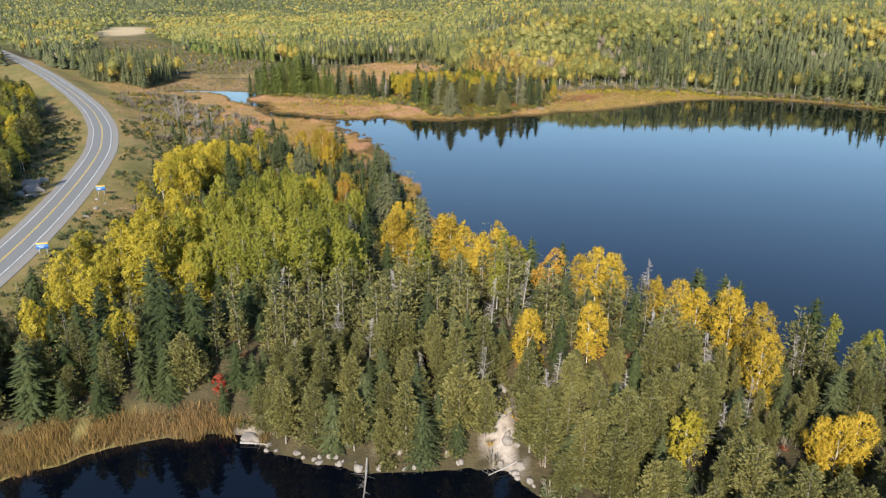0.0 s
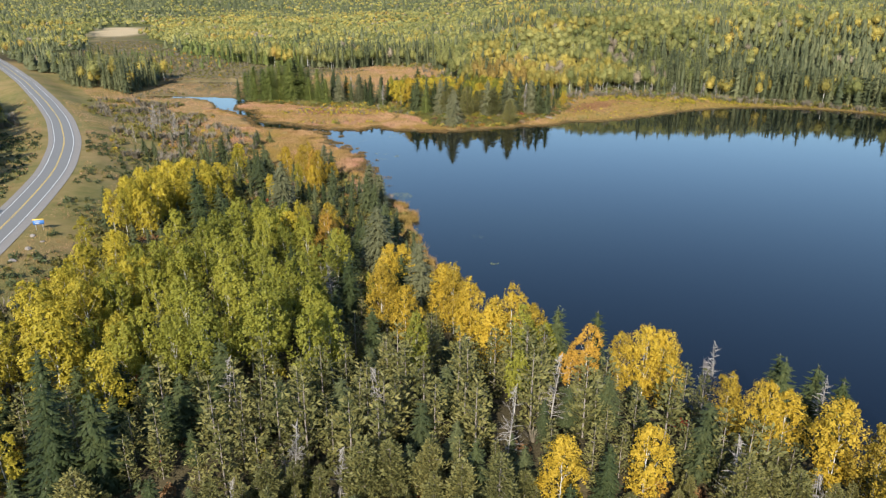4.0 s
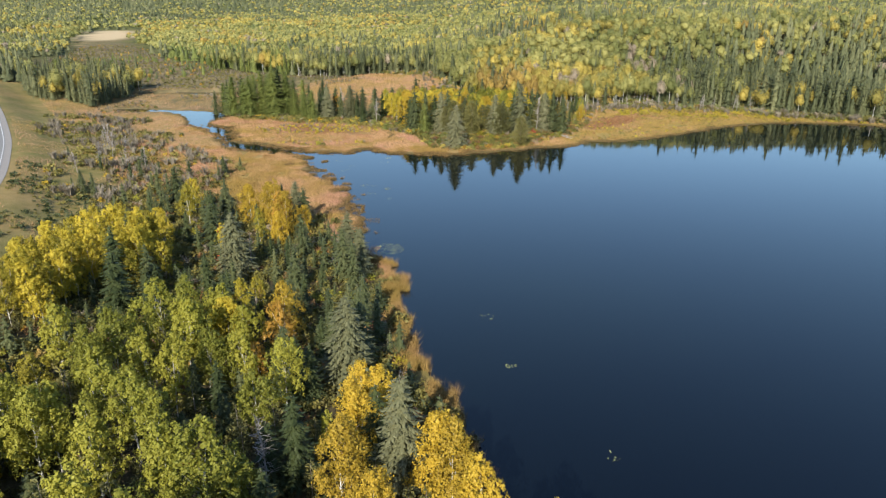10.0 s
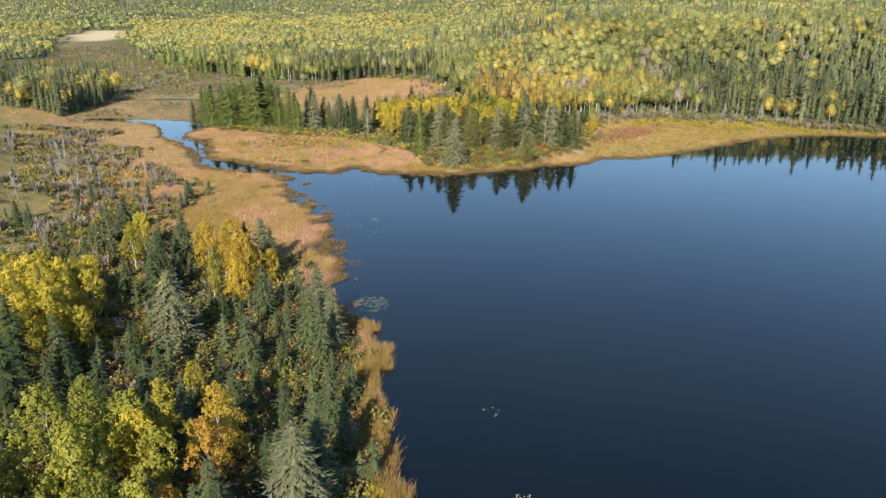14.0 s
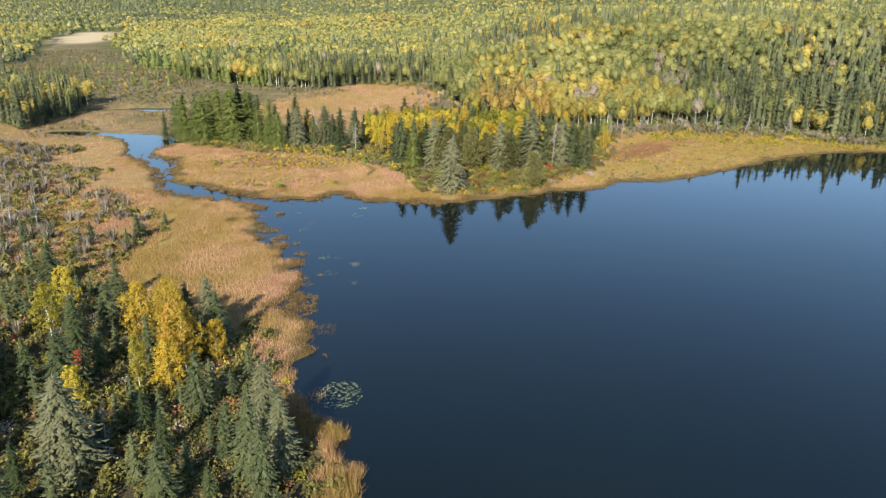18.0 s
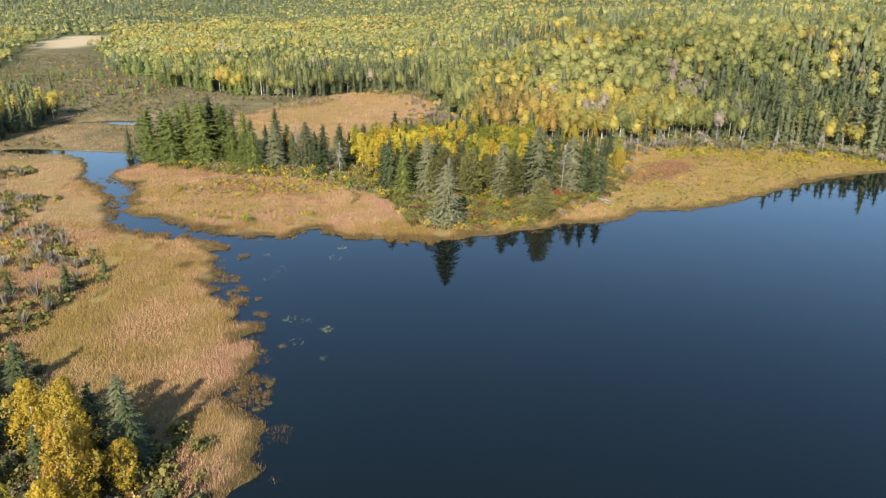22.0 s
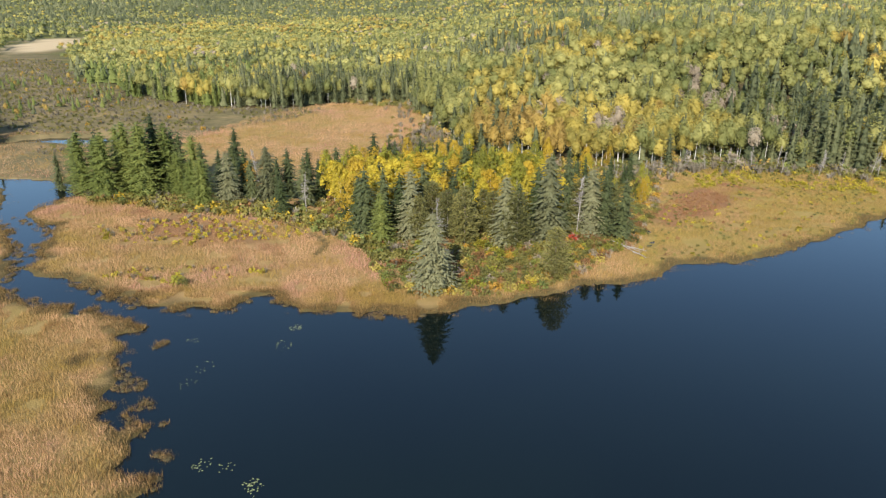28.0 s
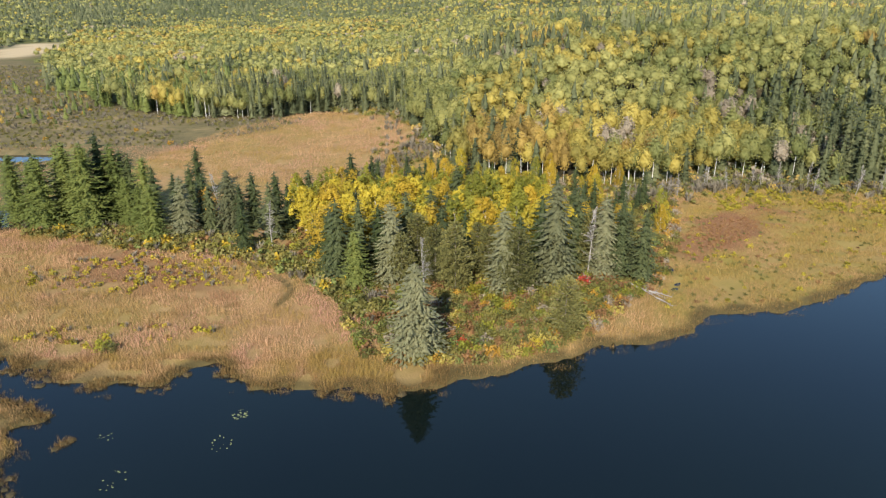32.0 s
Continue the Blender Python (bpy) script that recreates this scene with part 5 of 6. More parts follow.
for lo, hi, c in ((0, 0.42, "bush"), (0.42, 0.54, "green"), (0.54, 0.62, "straw"), (0.62, 0.66, "orange"), (0.66, 0.86, "russet"), (0.86, 0.93, "larch"), (0.93, 1.0, "greyed")):
    m = (u >= lo) & (u < hi)
    scrub("undergrowth", FULL, X[m], Y[m], 1.1, 2.7, 31, LEAF[c, "low"], "leafy undergrowth on the far point")
# the scrub between road and marsh
X, Y = scatter(rng, -215, -80, 300, 470, 3.0)
f = value_noise(X, Y, 16, 33) + 0.5 * np.exp(-((X + 128 + 0.5 * (Y - 360)) / 26) ** 2) - 0.25
keep = (road_distance(X, Y) > 17) & (shore_distance(X, Y) > 14) & (f > 0.30) & ~((Y > 392) & (X > -128)) & ~to_line(np.stack([X, Y], -1), WOOD, True)[1]
X, Y = X[keep], Y[keep]
u = rng.rand(len(X))
scrub("scrub", TWIG, X[u < 0.24], Y[u < 0.24], 1.6, 4.4, 18, LEAF["scrub", "low"], "grey leafless alder scrub")
m = (u >= 0.26) & (u < 0.85)
scrub("scrub", LOW, X[m], Y[m], 0.8, 2.8, 19, LEAF["bush", "low"], "olive scrub beside the marsh")
m = (u >= 0.85) & (u < 0.93)
scrub("scrub", LOW, X[m], Y[m], 0.8, 2.0, 20, LEAF["gold", "low"], "yellow scrub beside the marsh")
for x, y in zip(X[u >= 0.93][:26], Y[u >= 0.93][:26]):
    plant("spruce_tree", x, y, height_at(x, y), 4 + (x * 7 % 4), x, group="small trees in the scrub")
for k, (x, y, h) in enumerate([(-140, 371, 13), (-124, 349, 13), (-131, 343, 11), (-134, 332, 8), (-137, 366, 11), (-118, 352, 9), (-150, 390, 10), (-146, 380, 9)]):
    dead_tree(x, y, h, k, 0.06)
# bare stems standing along the far marsh
for k in range(20):
    x = 62 + 6.2 * k + 3 * math.sin(2.3 * k)
    dead_tree(x, float(np.interp(x, FAR_EDGE_X, FAR_EDGE_Y)) - 2 - 9 * abs(math.sin(1.7 * k)), 7 + 5 * abs(math.sin(3.1 * k)), k, 0.04 + 0.05 * (k % 3))
# young larches and birches spread over the bog
X, Y = scatter(rng, -360, -190, 630, 830, 9.0)
keep = (in_bog(X, Y) > 0.5) & (value_noise(X, Y, 32, 57) > 0.55) & (rng.rand(len(X)) < 0.7)
X, Y = X[keep], Y[keep]
u = rng.rand(len(X))
for lo, hi, nm in ((0, 0.6, "larch"), (0.6, 0.8, "gold"), (0.8, 1.0, "spruce")):
    m = (u >= lo) & (u < hi)
    if m.any():
        crowd("bog_trees", MIDDLE[nm], X[m], Y[m], land_height(X[m], Y[m]), rng.uniform(0.25, 0.55, m.sum()), rng, LEAF[FAR_KINDS[nm][0], "far"], "small " + {"larch": "green larches", "gold": "golden birches", "spruce": "spruces"}[nm] + " spread over the bog", "woodland")
# bog, east marsh and verges
X, Y = scatter(rng, -440, -50, 480, 1000, 3.7)
keep = (in_bog(X, Y) > 0.6) & (shore_distance(X, Y) > 3) & (value_noise(X, Y, 28, 35) > np.where(Y > 600, 0.12, 0.55))
u = rng.rand(keep.sum())
X, Y = X[keep], Y[keep]
scrub("bog_scrub", TWIG, X[u < 0.35], Y[u < 0.35], 1.0, 2.4, 21, LEAF["scrub", "low"], "brown leafless scrub on the bog")
scrub("bog_scrub", LOW, X[(u > 0.45) & (u < 0.985)], Y[(u > 0.45) & (u < 0.985)], 0.7, 1.8, 22, LEAF["bush", "low"], "olive scrub on the bog")
scrub("bog_scrub", LOW, X[u > 0.985], Y[u > 0.985], 1.0, 2.4, 23, LEAF["orange", "low"], "orange scrub on the bog")
X, Y = scatter(rng, 55, 260, 415, 530, 2.6)
back = np.interp(X, FAR_EDGE_X, FAR_EDGE_Y) - Y
keep = (shore_distance(X, Y) > 4) & (back > -3) & ~to_line(np.stack([X, Y], -1), TIP_WOOD, True)[1]
X, Y, back = X[keep], Y[keep], back[keep]
u = rng.rand(len(X)) + 0.6 * smooth(back, 8, 26)
scrub("marsh_scrub", TWIG, X[u < 0.34], Y[u < 0.34], 1.5, 4.2, 24, LEAF["scrub", "low"], "grey leafless scrub at the wood's edge")
scrub("marsh_scrub", LOW, X[(u > 0.34) & (u < 0.6)], Y[(u > 0.34) & (u < 0.6)], 0.9, 2.2, 25, LEAF["bush", "low"], "olive bushes at the wood's edge")
m = (u > 1.18) & (u < 1.27)
scrub("marsh_scrub", LOW, X[m], Y[m], 0.6, 1.3, 26, LEAF["yellow", "low"], "small yellow bushes on the marsh")
m = (u > 1.27) & (u < 1.33)
scrub("marsh_scrub", LOW, X[m], Y[m], 0.5, 1.1, 27, LEAF["russet", "low"], "small russet bushes on the marsh")
X, Y = scatter(rng, -110, -10, 392, 470, 2.2)
keep = (np.hypot((X + 66) / 34, (Y - 443) / 13) < 1) | (np.hypot((X + 58) / 22, (Y - 408) / 5) < 1) & (rng.rand(len(X)) < 0.6)
keep &= (shore_distance(X, Y) > 2) & (rng.rand(len(X)) < 0.55)
twig = keep & (rng.rand(len(X)) < 0.5)
scrub("marsh_scrub", TWIG, X[twig] + 0.8, Y[twig], 0.8, 1.8, 53, LEAF["scrub", "low"], "grey leafless twigs on the marsh")
scrub("marsh_scrub", LOW, X[keep], Y[keep], 0.6, 1.7, 28, LEAF["yellow", "low"], "small yellow larch bushes on the marsh")
dim = keep & (rng.rand(len(X)) < 0.6)
scrub("marsh_scrub", LOW, X[dim] - 0.9, Y[dim] + 0.5, 0.6, 1.4, 95, LEAF["russet", "low"], "small russet bushes among the reeds")
X, Y = scatter(rng, 52, 290, 380, 545, 2.0)
back = np.interp(X, FAR_EDGE_X, FAR_EDGE_Y) - Y
keep = (back > -6) & (back < 7 + 6 * value_noise(X, Y, 9, 48)) & (shore_distance(X, Y) > 2) & (X > 62)
X, Y = X[keep], Y[keep]
u = rng.rand(len(X))
for lo, hi, c in ((0, 0.4, "scrub"), (0.4, 0.75, "bush"), (0.75, 0.83, "larch"), (0.83, 0.88, "amber")):
    m = (u >= lo) & (u < hi)
    scrub("marsh_scrub", TWIG if c == "scrub" else LOW, X[m], Y[m], 1.3, 3.4, 47, LEAF[c, "low"], "grey and olive thicket at the wood's edge")
X, Y = scatter(rng, -30, 34, 536, 668, 2.4)
keep = (Y < np.interp(X, FAR_EDGE_X, FAR_EDGE_Y)) & ~to_line(np.stack([X, Y], -1), TIP_WOOD, True)[1] & (to_line(np.stack([X, Y], -1), CLEARING, True)[0] < 16) & (~to_line(np.stack([X, Y], -1), CLEARING, True)[1] | (rng.rand(len(X)) < 0.12))
X, Y = X[keep], Y[keep]
u = rng.rand(len(X))
scrub("marsh_scrub", TWIG, X[u < 0.55], Y[u < 0.55], 1.5, 3.6, 49, LEAF["scrub", "low"], "grey leafless scrub beside the clearing")
scrub("marsh_scrub", LOW, X[u > 0.55], Y[u > 0.55], 1.0, 2.6, 50, LEAF["bush", "low"], "olive bushes beside the clearing")
X, Y = scatter(rng, 64, 260, 418, 530, 2.7)
keep = (shore_distance(X, Y) > 2.5) & (np.interp(X, FAR_EDGE_X, FAR_EDGE_Y) - Y > 3) & (value_noise(X, Y, 7, 51) > 0.4) & ~to_line(np.stack([X, Y], -1), TIP_WOOD, True)[1]
scrub("marsh_scrub", LOW, X[keep], Y[keep], 0.4, 1.0, 52, LEAF["bush", "low"], "low olive sedge tufts on the marsh")
X, Y = scatter(rng, -60, 300, 380, 700, 2.6)
back = np.interp(X, FAR_EDGE_X, FAR_EDGE_Y) - Y
keep = (back > -26) & (back < 2) & (shore_distance(X, Y) > 3) & ~to_line(np.stack([X, Y], -1), TIP_WOOD, True)[1]
X, Y = X[keep], Y[keep]
u = rng.rand(len(X))
for lo, hi, c in ((0, 0.45, "bush"), (0.45, 0.62, "larch"), (0.62, 0.74, "hazy_fir"), (0.74, 0.84, "amber"), (0.84, 1.0, "greyed")):
    m = (u >= lo) & (u < hi)
    scrub("marsh_scrub", LOW, X[m], Y[m], 1.6, 4.2, 54, LEAF[c, "low"], "tall mixed bushes under the wood's edge")
# the dark red patch and the yellow bushes of the east marsh, and the leafy belt behind the tip marsh
X, Y = scatter(rng, 70, 125, 445, 500, 1.3)
ex, ey = (X - 93) * 0.74 + (Y - 472) * 0.68, -(X - 93) * 0.68 + (Y - 472) * 0.74
keep = (np.hypot(ex / 22, ey / 7.5) + 0.7 * (value_noise(X, Y, 6, 38) - 0.5) < 1)
scrub("marsh_scrub", LOW, X[keep], Y[keep], 0.35, 0.8, 44, LEAF["russet", "low"], "dark russet low bushes on the marsh")
X, Y = scatter(rng, 80, 230, 440, 525, 2.0)
back = np.interp(X, FAR_EDGE_X, FAR_EDGE_Y) - Y
keep = (shore_distance(X, Y) > 3) & (back > 2) & (back < 34) & (value_noise(X, Y, 12, 39) > 0.40) & (rng.rand(len(X)) < 0.6) & (X > 100)
scrub("marsh_scrub", LOW, X[keep], Y[keep], 0.7, 1.9, 45, LEAF["yellow", "low"], "yellow larch bushes on the marsh")
X, Y = scatter(rng, -125, 0, 400, 500, 1.9)
belt = Y - np.interp(X, [-125, -115, -74, -60, -40, -16, -3], [486, 475, 459, 459, 449, 425, 405])
keep = (belt > 0) & (belt < 14) & (shore_distance(X, Y) > 3)
X, Y = X[keep], Y[keep]
u = rng.rand(len(X))
for lo, hi, c in ((0, 0.62, "bush"), (0.62, 0.74, "scrub"), (0.74, 0.84, "larch"), (0.84, 0.9, "gold"), (0.9, 0.93, "russet")):
    m = (u >= lo) & (u < hi)
    scrub("marsh_scrub", TWIG if c == "scrub" else LOW, X[m], Y[m], 1.3, 3.2, 46, LEAF[c, "low"], "mixed olive bushes between marsh and trees")
X, Y = scatter(rng, -200, -60, 90, 330, 2.8)
keep = (road_distance(X, Y) > 8.0) & (road_distance(X, Y) < 34) & ~to_line(np.stack([X, Y], -1), WOOD, True)[1] & (shore_distance(X, Y) > 3)
keep &= value_noise(X, Y, 9, 37) > np.where(X < -118 - 0.3 * (Y - 200), 0.25, 0.38)
X, Y = X[keep], Y[keep]
u = rng.rand(len(X))
scrub("verge_scrub", LOW, X[u < 0.6], Y[u < 0.6], 0.7, 2.1, 29, LEAF["fir", "low"], "low dark bushes on the road verge")
scrub("verge_scrub", LOW, X[u > 0.6], Y[u > 0.6], 0.5, 1.3, 30, LEAF["bush", "low"], "low olive bushes on the road verge")

# ---- reeds ----


def reeds(name, X, Y, high, seed, label):
    rng = np.random.RandomState(seed)
    n = len(X)
    Z = np.maximum(land_height(X, Y), -0.25)
    tone = marsh_tone(X, Y, shore_distance(X, Y))
    tall = high * (1 - np.maximum(0.3 * tone[0], 0.5 * tone[2])) * np.where(X > 60, 0.75, 1.0) * (0.5 + 0.5 * value_noise(X, Y, 7, 71) + 0.5 * value_noise(X, Y, 2.6, 78))
    Vs = []
    for _ in range(4):
        a = rng.uniform(0, 6.28, n)
        w = rng.uniform(0.03, 0.065, n)
        bx, by = X + rng.normal(0, 0.22, n), Y + rng.normal(0, 0.22, n)
        h = tall * rng.uniform(0.45, 1.2, n)
        lx, ly = rng.normal(0, 0.32, n) * h, rng.normal(0, 0.32, n) * h
        Vs.append(np.stack([np.stack([bx - np.cos(a) * w, by - np.sin(a) * w, Z - 0.1], -1), np.stack([bx + np.cos(a) * w, by + np.sin(a) * w, Z - 0.1], -1),
                            np.stack([bx + lx, by + ly, Z + h], -1)], 1))
    V = np.concatenate(Vs).reshape(-1, 3)
    me = mesh_from(name, V, np.arange(len(V)).reshape(-1, 3), [REED.m], tint=np.repeat(rng.rand(4 * n), 3),
                   attrs={k: np.tile(np.repeat(v, 3), 4) for k, v in zip(("fringe", "olive", "russet"), tone)})
    return tagged(new(name, me), label, "reeds", kind="stuff")


def marsh_points(seed, x0, x1, y0, y1, step):
    rng = np.random.RandomState(seed)
    X, Y = scatter(rng, x0, x1, y0, y1, step, 0.6)
    P = np.stack([X, Y], -1)
    sd = shore_distance(X, Y)
    rim = 0.2 - np.where(Y > 262, 4.2, 1.6) * smooth(value_noise(X, Y, 3.2, 72), 0.52, 0.75)
    ok = (sd > rim) & (value_noise(X, Y, 4, 73) > np.where((Y > 262) & (Y < 330), 0.05, 0.2)) & ~to_line(P, TIP_WOOD, True)[1] & (road_distance(X, Y) > np.where(Y < 120, 12, 30))
    ok &= ~(to_line(P, WOOD, True)[1] & (sd > 5)) & (wet_line(X, Y) < 0.3) & (to_line(P, CHANNEL, False)[0] > 0.25 + 0.45 * value_noise(X, Y, 6, 88))
    return X[ok], Y[ok]


X, Y = marsh_points(61, -150, 10, 165, 400, 0.46)
m = (X > np.interp(Y, [165, 250, 300, 340, 400], [-30, -40, -85, -125, -150])) & ((Y > 255) | (shore_distance(X, Y) < 5.5))
reeds("marsh_reeds", X[m], Y[m], 0.95, 62, "tan and russet marsh reeds along the lake")
X, Y = marsh_points(89, -30, 12, 165, 262, 0.28)
m = shore_distance(X, Y) < 3.6
reeds("shore_reeds", X[m], Y[m], 1.9, 90, "tall pale tan reeds along the wooded shore")
# tussocks standing in the shallow water along the marsh
rng = np.random.RandomState(91)
X, Y = scatter(rng, -140, 4, 296, 470, 1.5, 0.55)
sd = shore_distance(X, Y)
reach = (1.5 + 6.5 * value_noise(X, Y, 11, 92)) * np.where((Y > 376) & (X > -58), 0.3, 1.0)
keep = (sd < 0.6) & (sd > -reach) & (value_noise(X, Y, 5, 93) > 0.42) & ((X < -26) | (Y > 380)) & (to_line(np.stack([X, Y], -1), LAKE, True)[1])
keep &= ~((Y > 384) & (X < -58) & (sd < -2.0))
X, Y = X[keep], Y[keep]
V, T, tint = [], [], []
for x, y in zip(X, Y):
    r, h, b = rng.uniform(0.3, 1.0), rng.uniform(0.1, 0.28), len(V)
    for ring, z in ((1.0, -0.5), (0.85, 0.5 * h), (0.45, h)):
        V += [(x + ring * r * rng.uniform(0.75, 1.25) * math.cos(a * 1.0472), y + ring * r * rng.uniform(0.75, 1.25) * math.sin(a * 1.0472), z) for a in range(6)]
    V.append((x, y, h * 1.1))
    tint += [rng.rand()] * 19
    for k in range(6):
        n = (k + 1) % 6
        T += [(b + k, b + n, b + n + 6), (b + k, b + n + 6, b + k + 6), (b + k + 6, b + n + 6, b + n + 12), (b + k + 6, b + n + 12, b + k + 12), (b + k + 12, b + n + 12, b + 18)]
me = mesh_from("marsh_tussocks", V, T, [land.m])
tagged(new("marsh_tussocks", me), "olive and brown sedge tussocks in shallow water", "tussocks", kind="stuff")
tx = np.repeat(X, 22) + rng.normal(0, 0.42, 22 * len(X))
ty = np.repeat(Y, 22) + rng.normal(0, 0.42, 22 * len(X))
reeds("tussock_reeds", tx, ty, 1.15, 94, "short olive sedge on the tussocks")
X, Y = marsh_points(63, -140, 270, 383, 526, 0.62)
m = (Y < np.interp(X, [-140, -44, 0, 40, 60, 90, 270], [500, 462, 402, 425, 475, 525, 525])) & (Y > np.interp(X, [-140, -60, 10, 130], [440, 384, 384, 432]))
m &= Y < np.interp(X, FAR_EDGE_X, FAR_EDGE_Y)
reeds("marsh_reeds", X[m], Y[m], 1.05, 64, "tan and russet reeds on the far point")
X, Y = marsh_points(65, -100, -27, 55, 104, 0.33)
m = (shore_distance(X, Y) < 8.5) & ((X < -36) | (shore_distance(X, Y) < 2.5))
reeds("pond_reeds", X[m], Y[m], 1.9, 66, "dry tan cattails along the pond")
X, Y = marsh_points(67, -260, -100, 395, 600, 1.3)
reeds("marsh_reeds", X, Y, 1.0, 68, "tan sedge on the wet ground up the creek")
X, Y = marsh_points(69, -125, 10, 515, 695, 1.15)
m = to_line(np.stack([X, Y], -1), CLEARING, True)[1]
reeds("marsh_reeds", X[m], Y[m], 1.4, 70, "tan sedge in the clearing")

X, Y = scatter(np.random.RandomState(74), -240, -60, 100, 430, 1.2, 0.6)
far_road = road_distance(X, Y)
m = (far_road > 8) & (far_road < 48) & ~to_line(np.stack([X, Y], -1), WOOD, True)[1] & (shore_distance(X, Y) > 4) & (value_noise(X, Y, 8, 75) > 0.35)
reeds("verge_grass", X[m], Y[m], 0.55, 76, "dry tan and olive grass beside the road")

# ---- small things ----


def solid(V, T, name, mat, parent, label=""):
    return add_part(name, mesh_from(name, V, T, [mat]), parent, label)


def box(x, y, z):
    """A box of the given size, standing on its base, with narrow bevels along its upright edges."""
    b = min(x, y) * 0.08
    ring = [(x / 2 - b, -y / 2), (x / 2, -y / 2 + b), (x / 2, y / 2 - b), (x / 2 - b, y / 2), (-x / 2 + b, y / 2), (-x / 2, y / 2 - b), (-x / 2, -y / 2 + b), (-x / 2 + b, -y / 2)]
    V = [(p, q, 0) for p, q in ring] + [(p, q, z) for p, q in ring]
    T = []
    for k in range(8):
        n = (k + 1) % 8
        T += [(k, n, n + 8), (k, n + 8, k + 8)]
    for k in range(1, 7):
        T += [(8, 8 + k, 9 + k), (0, k + 1, k)]
    return np.array(V, float), np.array(T)


def moved(shape, x=0, y=0, z=0):
    V, T = shape
    return V + np.array([x, y, z], float), T


# road signs: blue boards with a yellow header on two posts
for x, y in ((-102, 200), (-91.5, 149)):
    ob = new("road_sign")
    for sx in (-0.8, 0.8):
        solid(*moved(box(0.1, 0.1, 2.6), sx), "post", STEEL, ob)
    board = solid(*moved(box(2.6, 0.06, 1.1), 0, -0.09, 1.5), "board", BLUE, ob, "blue board")
    solid(*moved(box(2.6, 0.06, 0.35), 0, -0.09, 2.61), "header", YELLOW, ob, "yellow header strip")
    for k in range(2):
        solid(*moved(box(1.3 - 0.4 * k, 0.012, 0.09), -0.3, -0.126, 2.15 - 0.38 * k), "bar", WHITE, board, "white bar of lettering")
    ob.matrix_basis = Matrix.LocRotScale((x, y, height_at(x, y) - 0.05), Euler((0, 0, 0.25)), None)
    tagged(ob, "blue road sign with a yellow header on steel posts", "road sign", "road signs")

# the house on the far hill
WALLS, ROOF = paint("pale_siding", (0.5, 0.47, 0.43)), paint("grey_roof", (0.20, 0.19, 0.19))
GLASS = Mat("window_glass", 0.08, 0.5)
GLASS.color(GLASS.mix(0.5, (0.02, 0.025, 0.03), (0.03, 0.035, 0.04)))
hx, hy = HOUSE
house = new("house")
solid(*box(11, 8, 4.2), "wall", WALLS, house)
roof_v = np.array([(-6, -4.6, 4.0), (6, -4.6, 4.0), (6, 4.6, 4.0), (-6, 4.6, 4.0), (-6, 0, 7.4), (6, 0, 7.4), (-6, -4.6, 3.8), (6, -4.6, 3.8), (6, 4.6, 3.8), (-6, 4.6, 3.8)], float)
roof_t = np.array([(0, 1, 5), (0, 5, 4), (2, 3, 4), (2, 4, 5), (3, 0, 4), (1, 2, 5), (6, 7, 1), (6, 1, 0), (7, 8, 2), (7, 2, 1), (8, 9, 3), (8, 3, 2), (9, 6, 0), (9, 0, 3), (6, 8, 7), (6, 9, 8)])
roof = solid(roof_v, roof_t, "roof", ROOF, house, "grey pitched roof")
solid(*moved(box(0.9, 0.9, 2.2), 2.5, 1.2, 6.2), "chimney", ROOF, roof)
for k in range(3):
    win = solid(*moved(box(1.7, 0.12, 1.5), -3.6 + 3.4 * k, -4.05, 1.4), "window", WHITE, house, "white window")
    solid(*moved(box(1.45, 0.04, 1.25), -3.6 + 3.4 * k, -4.13, 1.52), "pane", GLASS.m, win)
house.matrix_basis = pose(hx, hy, height_at(hx, hy) + 0.6, 0, 0, 24) @ Matrix.Diagonal((0.6, 0.6, 0.62, 1))
solid(*moved(box(11.4, 8.4, 2.2), 0, 0, -2.1), "foundation", ROCK.m, house, "stone foundation")
tagged(house, "pale house with a grey roof among the hill's trees", "house")


def boulder(seed, r, flat=0.6):
    rng = np.random.RandomState(seed)
    bm = bmesh.new()
    bmesh.ops.create_icosphere(bm, subdivisions=2, radius=r)
    k = rng.normal(size=(5, 3))
    for v in bm.verts:
        n = v.co.normalized()
        s = 1 + 0.28 * sum(math.sin(2.2 * n.dot(Vector(q)) + i) for i, q in enumerate(k)) / 3
        v.co = Vector((v.co.x * s, v.co.y * s * 0.8, v.co.z * s * flat))
    me = bpy.data.meshes.new("boulder")
    bm.to_mesh(me)
    bm.free()
    me.materials.append(ROCK.m)
    return me


STONES = [boulder(900 + k, 1.0, 0.55 + 0.1 * (k % 3)) for k in range(5)]


def stone(x, y, r, k, group):
    ob = new("boulder", STONES[k % 5])
    ob.matrix_basis = Matrix.LocRotScale((x, y, max(height_at(x, y), -0.1) + 0.12 * r), Euler((0.1 * k, 0.15, k * 1.3)), (r, r, r))
    return tagged(ob, "weathered pale granite boulder", "boulder", group)


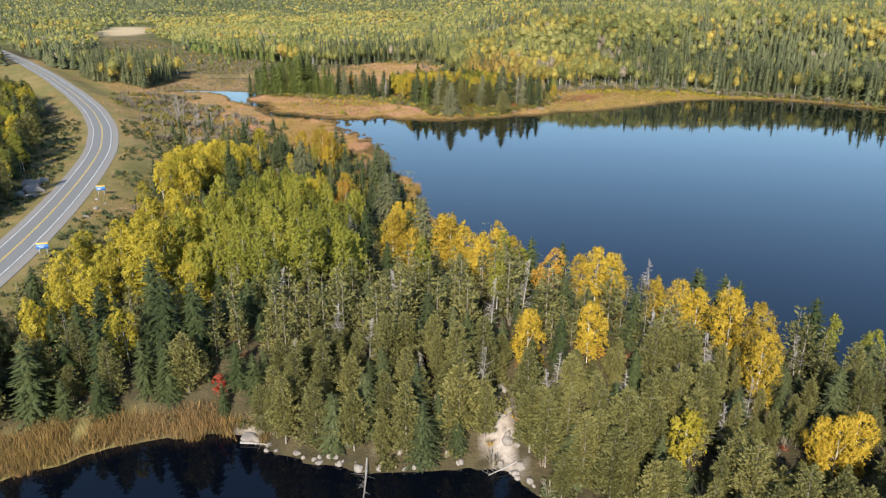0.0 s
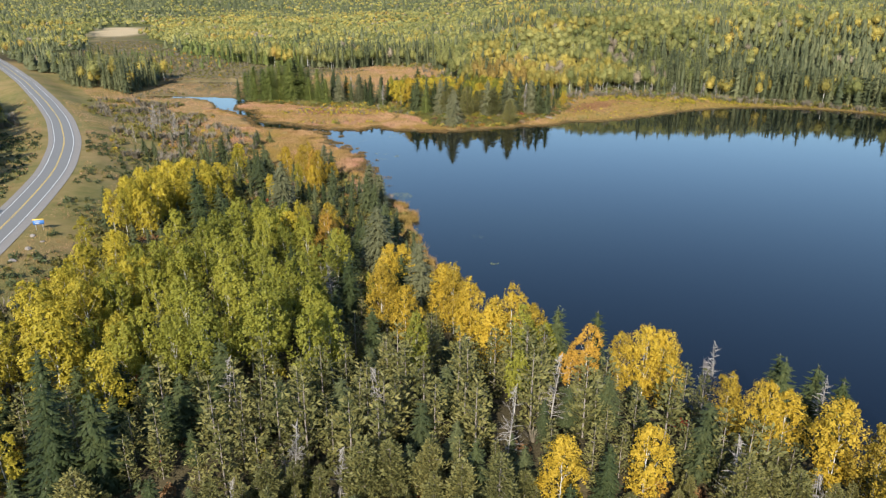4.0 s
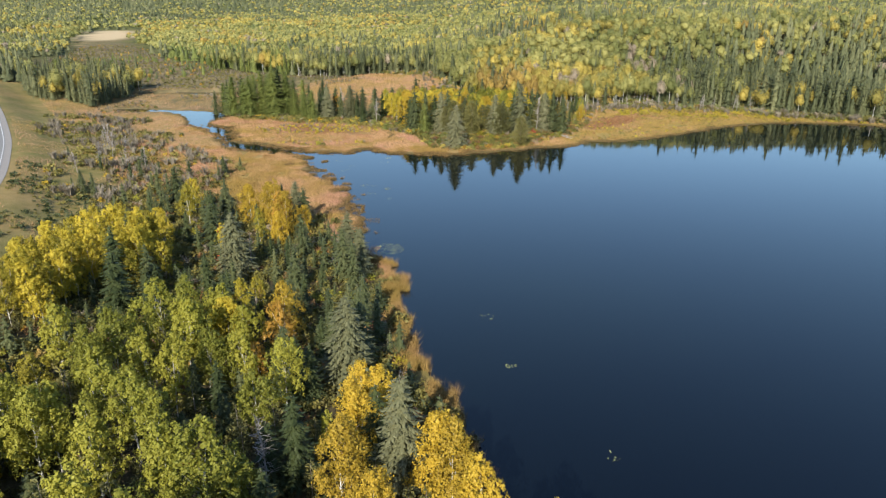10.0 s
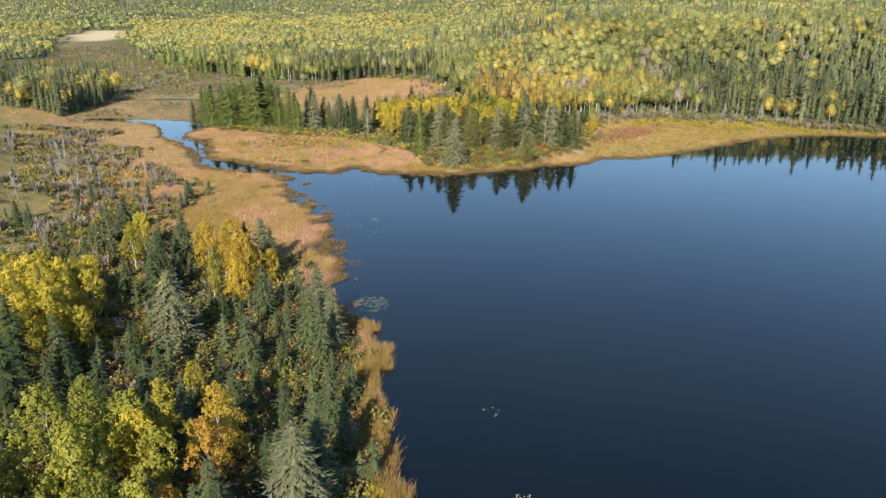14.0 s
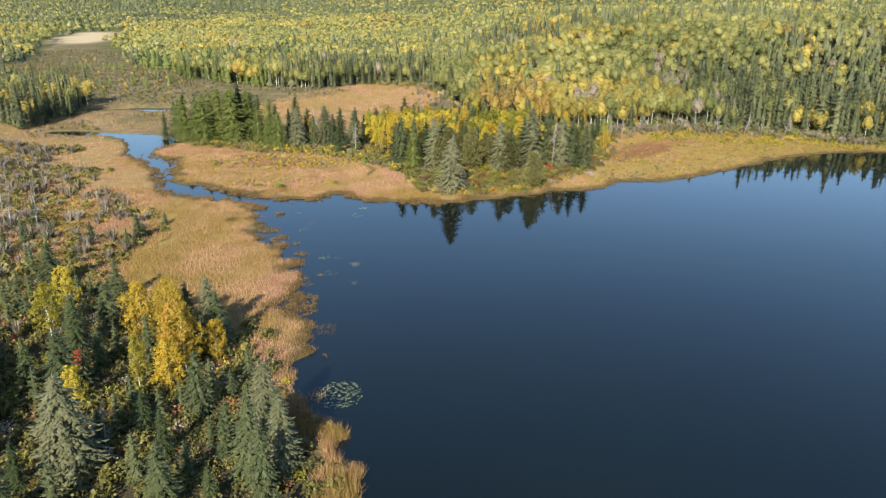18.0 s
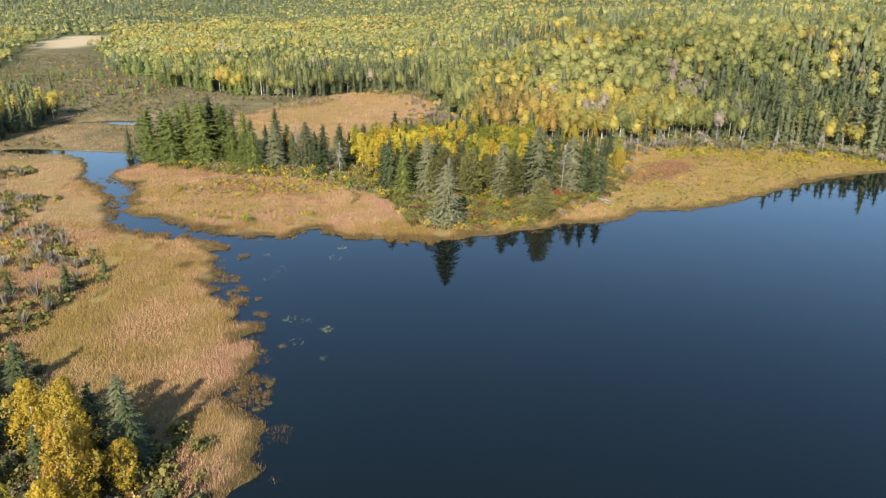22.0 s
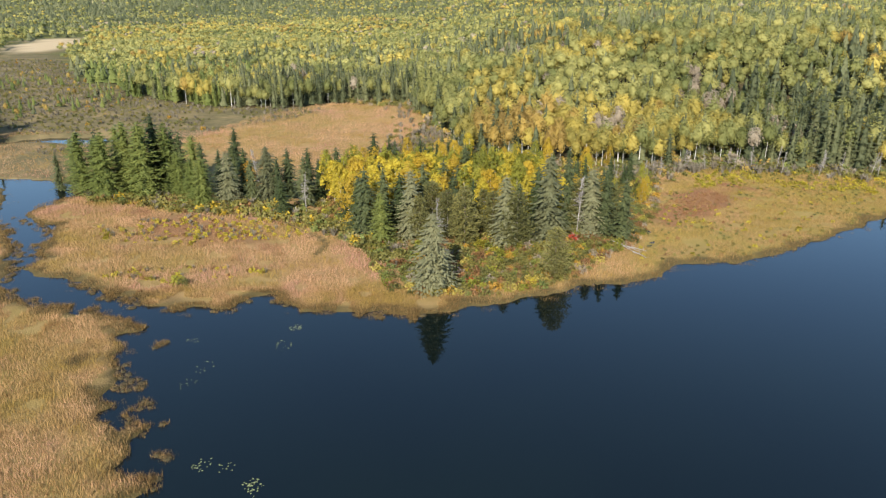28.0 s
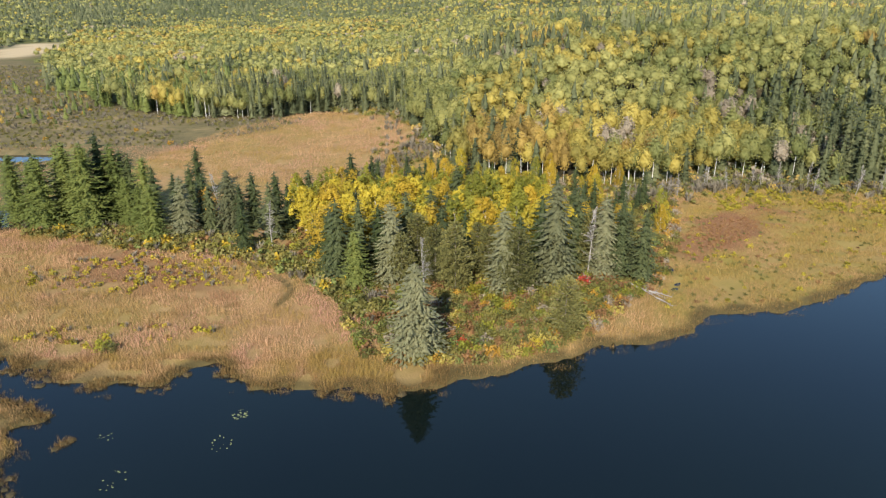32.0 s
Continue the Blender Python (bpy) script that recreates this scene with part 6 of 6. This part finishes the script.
rng = np.random.RandomState(77)
for k, (x, y, r) in enumerate([(-30, 91.5, 2.2), (-28.5, 91, 1.4), (-12, 83.8, 1.2), (-18, 85.4, 1.1), (-15, 85, 0.9), (-9, 84, 1.0), (-4, 84.2, 0.8), (10, 88, 1.6), (10.5, 92, 1.8),
                               (9.5, 96, 1.5), (11.5, 84, 1.3), (8.8, 84.5, 1.0), (-3, 87, 1.6), (-6, 86.5, 1.2), (12.5, 81, 1.0), (1, 86.5, 1.2), (52, 79, 1.6), (49, 81, 1.2)]):
    stone(x, y, r * 0.62, k, "boulders on the pond's shore")
for k in range(16):
    s = rng.uniform(0, 1)
    stone(8.5 + 4.5 * rng.rand() - 1.5 * s, 83 + 15 * s, rng.uniform(0.25, 0.8), k, "boulders of the rocky slope")
for k in range(26):
    x = rng.uniform(-27, 13)
    stone(x, np.interp(x, [-27, -18.6, -11.6, 1.5, 9, 13], [89, 86, 83.6, 84.8, 84.2, 80]) + rng.uniform(-0.4, 1.2), rng.uniform(0.2, 0.6), k, "boulders on the pond's shore")
for k, (x, y, r) in enumerate([(-124, 203, 3.0), (-128, 209, 3.4), (-127, 214, 2.2), (-121, 197, 2.0), (-126, 199, 1.8)]):
    stone(x, y, r, k, "rock outcrop beside the road")
for k, (x, y, r) in enumerate([(-96, 178, 0.8), (-97, 186, 0.9), (-101, 195, 0.7), (-97, 192, 0.6)]):
    stone(x, y, r, k, "stones on the road verge")


def fallen(x, y, z, length, turn, tilt, limbs, seed, label):
    """A fallen trunk with stripped limbs."""
    rng = np.random.RandomState(seed)
    stem = tube([(0, 0, 0), (length * 0.5, 0.1, 0.1), (length, 0, 0)], [0.18, 0.14, 0.04], 6)
    parts = [stem]
    for k in range(limbs):
        s = rng.uniform(0.25, 0.98) * length
        e = np.array([s + rng.uniform(0, 0.9), rng.normal() * 1.0, rng.uniform(-0.1, 1.1)])
        parts.append(tube([(s, 0, 0), e], [0.04, 0.012], 3))
    ob = new("fallen_tree")
    add_part("stem", mesh_from("stem", *branch(parts), [BARK["dead"]]), ob)
    ob.matrix_basis = pose(x, y, z, 0, tilt, turn)
    return tagged(ob, label, "fallen tree", "fallen trees")


fallen(-11, 85.5, 0.9, 8.5, -88, 6, 16, 1, "grey fallen tree lying out into the pond")
fallen(-31, 90.0, 0.35, 6.0, -6, 2, 8, 2, "bleached log on the pond's shore")
fallen(11, 85.0, 0.8, 5.0, -150, 6, 8, 3, "grey fallen tree on the rocky shore")
for k, (x, y, a) in enumerate([(54, 432, -62), (55, 430, -50), (56, 433, -75), (57, 428, -35), (58, 424, -60)]):
    fallen(x, y, height_at(x, y) + 0.6, 9.0 - k, a, 3, 16, 10 + k, "bleached fallen tree beside the inlet")


def pads(x, y, r, n, seed):
    """A patch of lily pads lying on the water."""
    rng = np.random.RandomState(seed)
    a, d = rng.uniform(0, 6.28, n), r * np.sqrt(rng.rand(n))
    V, T = [], []
    for px, py in zip(x + d * np.cos(a), y + 1.1 * d * np.sin(a)):
        s, t0 = rng.uniform(0.07, 0.16), rng.uniform(0, 6.28)
        b = len(V)
        V.append((px, py, 0.022))
        V += [(px + s * math.cos(t0 + 0.3 + q * 0.95), py + s * math.sin(t0 + 0.3 + q * 0.95), 0.012) for q in range(7)]
        T += [(b, b + 1 + q, b + 2 + q) for q in range(6)]
    me = mesh_from("lily_pads", V, T, [PAD.m])
    return tagged(new("lily_pads", me), "yellow-green lily pads floating on the lake", "lily pads", kind="stuff")


PAD = Mat("lily_pad", 0.7, 0.2)
PAD.color(PAD.mix(PAD.noise(2.0, 3.0), (0.14, 0.17, 0.05), (0.32, 0.32, 0.15)))
for k, (x, y, r, n) in enumerate([(-15.2, 264.5, 4.2, 260), (-26, 322, 1.6, 14), (-20, 327, 1.5, 10), (-19, 315, 1.2, 8), (9.5, 222, 1.6, 12), (13, 201, 1.1, 22), (-25, 379, 1.4, 40),
                                  (-26, 371, 2.0, 18), (-40, 356, 2.0, 12), (-39, 362, 2.2, 12), (-30, 333, 1.8, 20), (-21, 328, 1.4, 34), (-26, 332, 1.4, 12), (-45, 373, 1.4, 10), (26, 174, 1.4, 12)]):
    pads(x, y, r, n, 300 + k)
